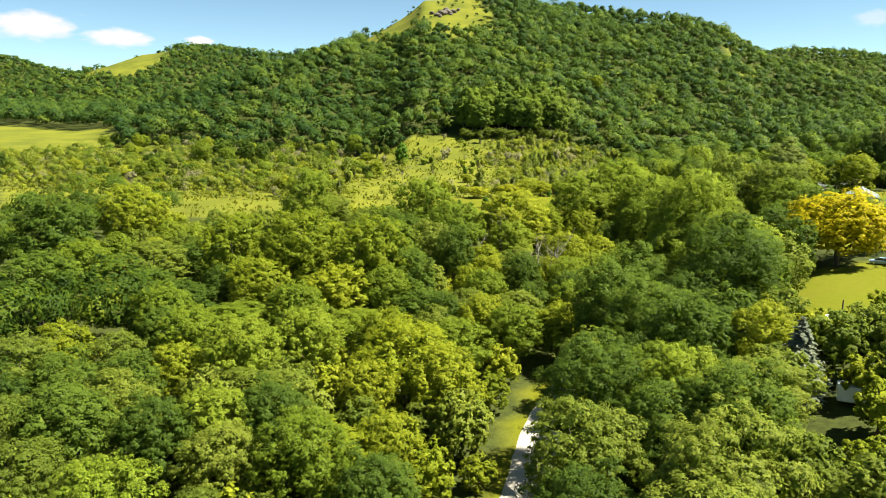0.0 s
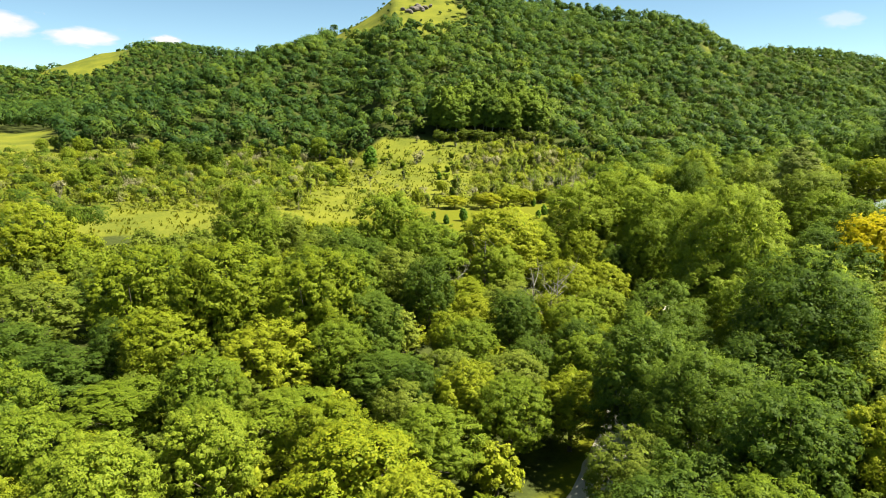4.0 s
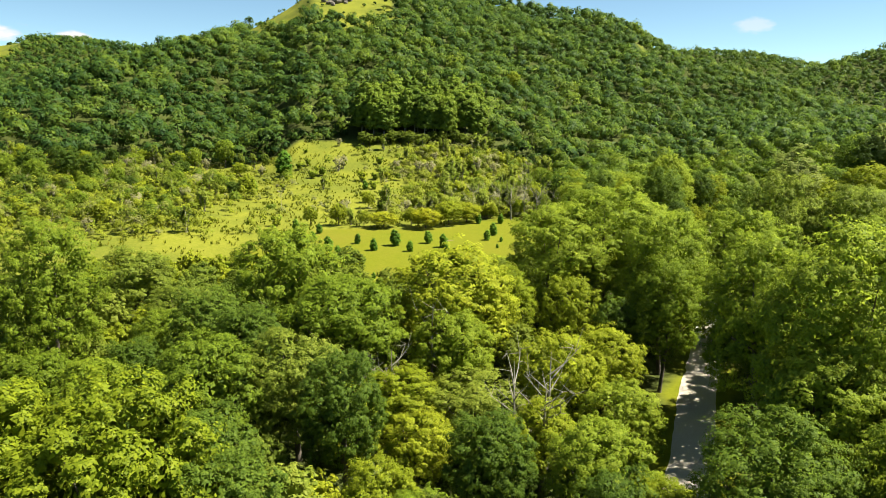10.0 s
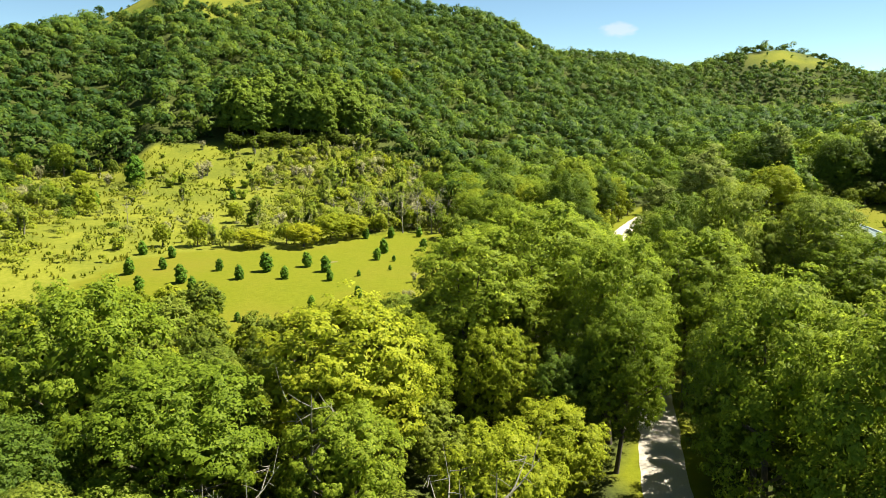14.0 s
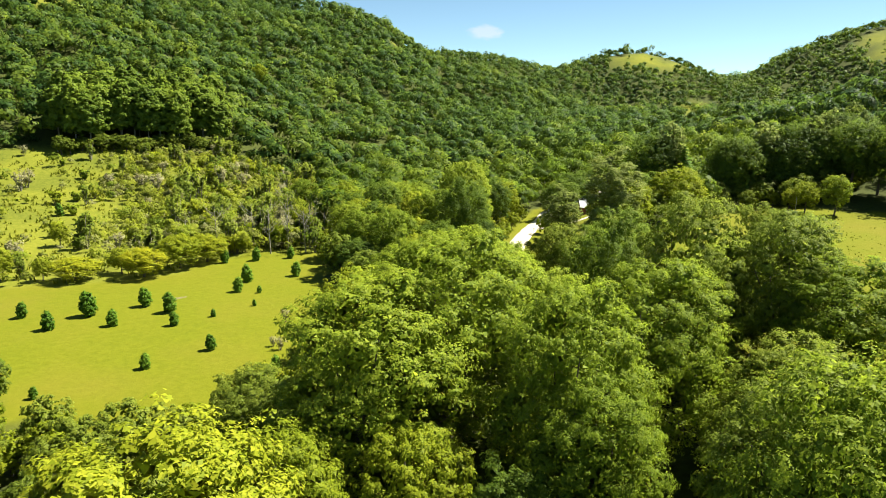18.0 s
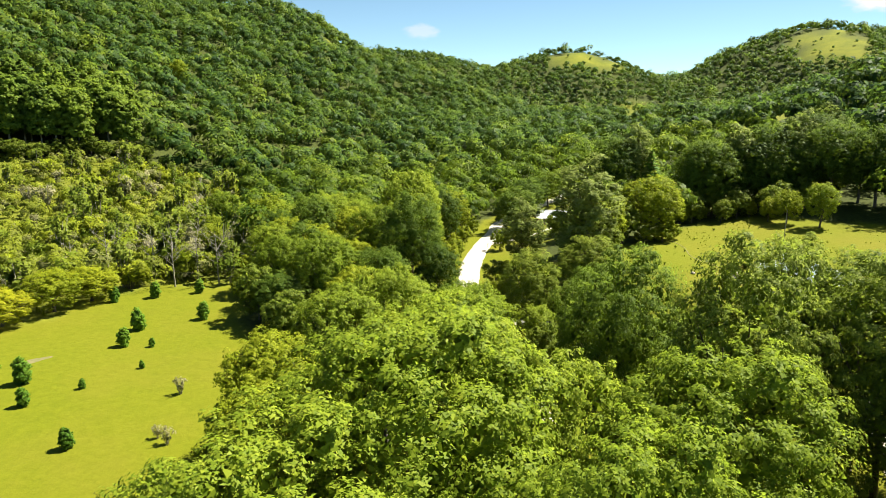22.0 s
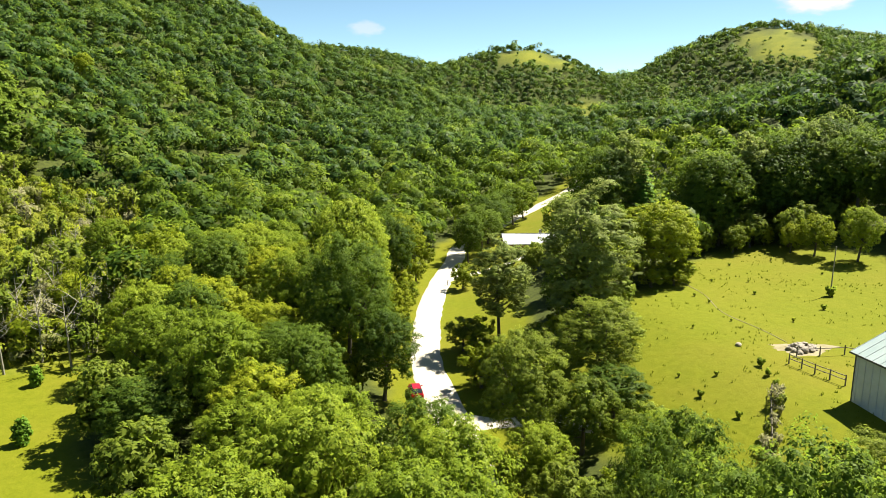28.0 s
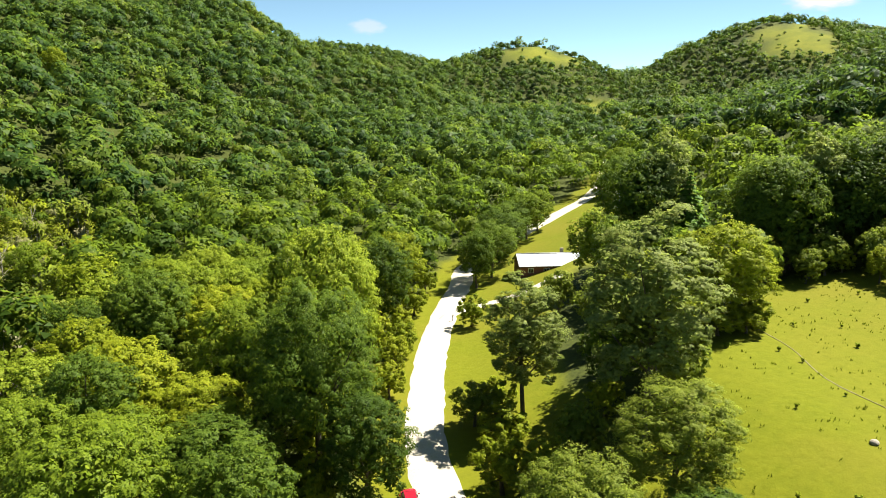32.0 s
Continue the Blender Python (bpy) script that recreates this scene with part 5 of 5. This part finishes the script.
shed.matrix_basis = pose(238, 346, land_at(238, 346) + 0.25, 0, 0, -30)
part("door", bm_mesh("door", boxes([((1.2, -2.33, 1.1), (1.5, 0.08, 2.1))], 0.01), DARK_TRIM), shed, "dark door")
part("window", bm_mesh("window", boxes([((-1.6, -2.33, 1.6), (0.9, 0.08, 0.8))], 0.01), GLASS_DARK), shed, "dark window")


# ---- vehicles ----
def car(name, label, paint):
    """A hatchback along y: body, cabin with glass, wheels, lamps, bumpers."""
    ob = thing(name, label, "car")

    def loft(sections, mat, nm, par, lab=""):
        bm = bmesh.new()
        rings = []
        for y, w, z0, z1, tuck in sections:
            pts = [(-w * tuck, y, z1), (w * tuck, y, z1), (w, y, z1 - 0.18), (w, y, z0 + 0.12), (w * 0.93, y, z0), (-w * 0.93, y, z0), (-w, y, z0 + 0.12), (-w, y, z1 - 0.18)]
            rings.append([bm.verts.new(p) for p in pts])
        for a, b in zip(rings, rings[1:]):
            for k in range(8):
                bm.faces.new((a[k], a[(k + 1) % 8], b[(k + 1) % 8], b[k]))
        bm.faces.new(rings[0][::-1])
        bm.faces.new(rings[-1])
        bmesh.ops.recalc_face_normals(bm, faces=bm.faces)
        return part(nm, bm_mesh(nm, bm, mat), par, lab)

    loft([(-2.28, 0.74, 0.42, 0.86, 0.9), (-2.15, 0.87, 0.26, 1.0, 0.9), (-1.2, 0.90, 0.22, 1.02, 0.92), (0.9, 0.90, 0.22, 0.98, 0.92), (1.9, 0.86, 0.26, 0.84, 0.86), (2.25, 0.70, 0.38, 0.72, 0.86)], paint, "body", ob, "glossy painted body")
    cabin = loft([(-2.1, 0.70, 0.98, 1.05, 0.9), (-1.65, 0.72, 0.98, 1.44, 0.86), (-0.2, 0.74, 0.98, 1.50, 0.86), (0.45, 0.72, 0.98, 1.44, 0.86), (1.15, 0.70, 0.96, 1.02, 0.9)], GLASS_DARK, "cabin", ob, "dark glass")
    part("roof_panel", bm_mesh("roof_panel", boxes([((0, -0.62, 1.505), (1.18, 2.0, 0.05))], 0.02), paint), cabin)
    for sx in (-1, 1):
        part("pillar", bm_mesh("pillar", boxes([((sx * 0.735, -0.35, 1.22), (0.05, 0.09, 0.5))], 0.01), paint), cabin)
        part("mirror", bm_mesh("mirror", boxes([((sx * 0.99, 0.62, 1.02), (0.2, 0.12, 0.14))], 0.03), paint), ob, "door mirror")
        part("tail_lamp", bm_mesh("tail_lamp", boxes([((sx * 0.68, -2.26, 0.80), (0.26, 0.1, 0.18))], 0.02), LAMP_RED), ob, "red tail lamp")
        part("headlamp", bm_mesh("headlamp", boxes([((sx * 0.58, 2.2, 0.64), (0.3, 0.12, 0.14))], 0.02), LAMP_CLEAR), ob, "clear headlamp")
        for y in (-1.38, 1.36):
            v, f = tube([(sx * 0.70, y, 0.33), (sx * 0.80, y, 0.33), (sx * 0.91, y, 0.33)], [0.33, 0.34, 0.31], 18)
            w = part("wheel", np_mesh("tyre", v, f, RUBBER, (), False), ob, "black tyre")
            bm = bmesh.new()
            bmesh.ops.create_cone(bm, cap_ends=True, segments=14, radius1=0.21, radius2=0.19, depth=0.05, matrix=Matrix.Translation((sx * 0.90, y, 0.33)) @ Matrix.Rotation(radians(90), 4, "Y"))
            part("rim", bm_mesh("rim", bm, RIM), w, "silver rim")
    part("bumper", bm_mesh("bumper", boxes([((0, -2.27, 0.42), (1.5, 0.14, 0.2))], 0.03), DARK_TRIM), ob, "dark bumper")
    part("plate", bm_mesh("plate", boxes([((0, -2.31, 0.66), (0.42, 0.04, 0.12))]), WHITE), ob, "plain pale bar")
    return ob


red = car("parked_car", "dark red hatchback parked on the gravel verge", CAR_RED)
red.matrix_basis = pose(104.3, 268.9, land_at(104.3, 268.9) + 0.06, 0, 0, -28)
blue = car("lawn_car", "pale blue car parked behind the yellow tree", CAR_BLUE)
blue.matrix_basis = pose(96.5, 148.5, land_at(96.5, 148.5) + 0.05, 0, 0, 60)

# ---- small things by the road and on the lawn ----
mailbox = thing("mailbox", "dark mailbox on a wooden post by the driveway", "mailbox")
mz = land_at(146.6, 315.2)
part("post", bm_mesh("post", boxes([((146.6, 315.2, mz + 0.5), (0.12, 0.12, 1.2))], 0.01), GREY_WOOD), mailbox)
v, f = tube([(146.35, 315.0, mz + 1.2), (146.6, 315.2, mz + 1.22), (146.85, 315.4, mz + 1.2)], [0.14, 0.15, 0.14], 10)
part("box", np_mesh("box", v, f, DARK_TRIM, (), True), mailbox, "dark metal box")

tank = thing("gas_tank", "grey steel gas tank on short legs on the lawn", "gas tank")
tz = land_at(62, 107)
v, f = tube([(60.9, 106.4, tz + 1.0), (61.05, 106.5, tz + 1.0), (62, 107, tz + 1.0), (62.95, 107.5, tz + 1.0), (63.1, 107.6, tz + 1.0)], [0.25, 0.55, 0.6, 0.55, 0.25], 16)
part("shell", np_mesh("shell", v, f, plain_material("tank_grey", (0.34, 0.35, 0.36), (0.46, 0.47, 0.48), 1.0, 0.4), (), True), tank)
for dx in (-0.7, 0.7):
    part("leg", bm_mesh("leg", boxes([((62 + dx * 0.85, 107 + dx * 0.5, tz + 0.22), (0.18, 0.8, 0.6), 30)], 0.02), DARK_TRIM), tank)
for x, y in ((62, 116), (61, 112.3), (68.5, 114)):
    z = land_at(x, y)
    post = tagged(new("lawn_post", stem_mesh("lawn_post", [(x, y, z - 0.3), (x, y, z + 0.9), (x, y, z + 1.8)], [0.14, 0.13, 0.12], GREY_WOOD, 8)), "short dark wooden post on the lawn", "post", "lawn posts")
stand(5, 73, 111, land_at(73, 111) + 4.2)

camper = thing("camper_trailer", "white camper trailer parked under the trees", "trailer")
cz = land_at(48.5, 75.5) + 0.4
part("body", bm_mesh("body", boxes([((0, 0, 1.25), (4.6, 2.1, 1.9))], 0.12), WHITE), camper)
part("roof_rail", bm_mesh("roof_rail", boxes([((0, 0, 2.24), (4.2, 1.8, 0.08))], 0.02), GREY_ROOF), camper)
part("window", bm_mesh("window", boxes([((0.3, -1.06, 1.5), (1.6, 0.05, 0.6))]), GLASS_DARK), camper, "dark window")
for x in (-0.5, 0.5):
    v, f = tube([(x, -1.05, 0.3), (x, -0.95, 0.3), (x, -0.8, 0.3)], [0.3, 0.32, 0.3], 14)
    part("wheel", np_mesh("wheel", v, f, RUBBER), camper, "black tyre")
camper.matrix_basis = pose(48.5, 75.5, cz - 0.35, 0, 0, -25)


# ---- clouds: a distant backdrop of thin fair-weather puffs ----
def cloud_material(name, full):
    m = bpy.data.materials.new(name)
    m.use_nodes = True
    nt = m.node_tree
    nt.nodes.remove(nt.nodes["Principled BSDF"])
    tc = nt.nodes.new("ShaderNodeTexCoord")
    grad = nt.nodes.new("ShaderNodeTexGradient")
    grad.gradient_type = "SPHERICAL"
    nt.links.new(tc.outputs["Object"], grad.inputs[0])
    n = nt.nodes.new("ShaderNodeTexNoise")
    n.inputs["Scale"].default_value, n.inputs["Detail"].default_value = 2.2, 6
    nt.links.new(tc.outputs["Object"], n.inputs["Vector"])
    add = nt.nodes.new("ShaderNodeMath")
    add.operation = "MULTIPLY_ADD"
    nt.links.new(n.outputs["Fac"], add.inputs[0])
    add.inputs[1].default_value = 0.9
    nt.links.new(grad.outputs["Fac"], add.inputs[2])
    r = nt.nodes.new("ShaderNodeValToRGB")
    r.color_ramp.elements[0].position = 0.55
    r.color_ramp.elements[1].position = 1.0
    r.color_ramp.elements[1].color = (full, full, full, 1)
    nt.links.new(add.outputs[0], r.inputs[0])
    em = nt.nodes.new("ShaderNodeEmission")
    em.inputs["Color"].default_value, em.inputs["Strength"].default_value = (1.0, 0.97, 0.95, 1), 0.31
    tr = nt.nodes.new("ShaderNodeBsdfTransparent")
    mx = nt.nodes.new("ShaderNodeMixShader")
    nt.links.new(r.outputs[0], mx.inputs[0])
    nt.links.new(tr.outputs[0], mx.inputs[1])
    nt.links.new(em.outputs[0], mx.inputs[2])
    nt.links.new(mx.outputs[0], nt.nodes["Material Output"].inputs["Surface"])
    return m


CLOUD, CLOUD_THIN = cloud_material("cloud", 1.0), cloud_material("thin_cloud", 0.4)


def cloud(bearing, rise, wide, high, mat):
    """A thin cloud far off, by its bearing from north and its angle above the horizon, in degrees."""
    bm = bmesh.new()
    bmesh.ops.create_grid(bm, x_segments=8, y_segments=4, size=1.0)
    ob = tagged(new("cloud_backdrop", bm_mesh("cloud_backdrop", bm, mat)), "small white fair-weather cloud in the blue sky", "cloud", kind="structure")
    a, e, far = radians(bearing), radians(rise), 4300.0
    eye = Vector((30, 110, 47))
    at = eye + far * Vector((math.sin(a) * math.cos(e), math.cos(a) * math.cos(e), math.sin(e)))
    ob.matrix_world = Matrix.Translation(at) @ (eye - at).to_track_quat("Z", "Y").to_matrix().to_4x4() @ Matrix.Diagonal((wide, high, 1, 1))
    ob.visible_shadow = False


for row in ((-30.8, 6.0, 250, 95), (-25.3, 5.4, 220, 65), (-19.6, 5.4, 100, 35), (64.2, 7.6, 215, 80)):
    cloud(*row, CLOUD)
cloud(31.4, 6.4, 130, 55, CLOUD_THIN)
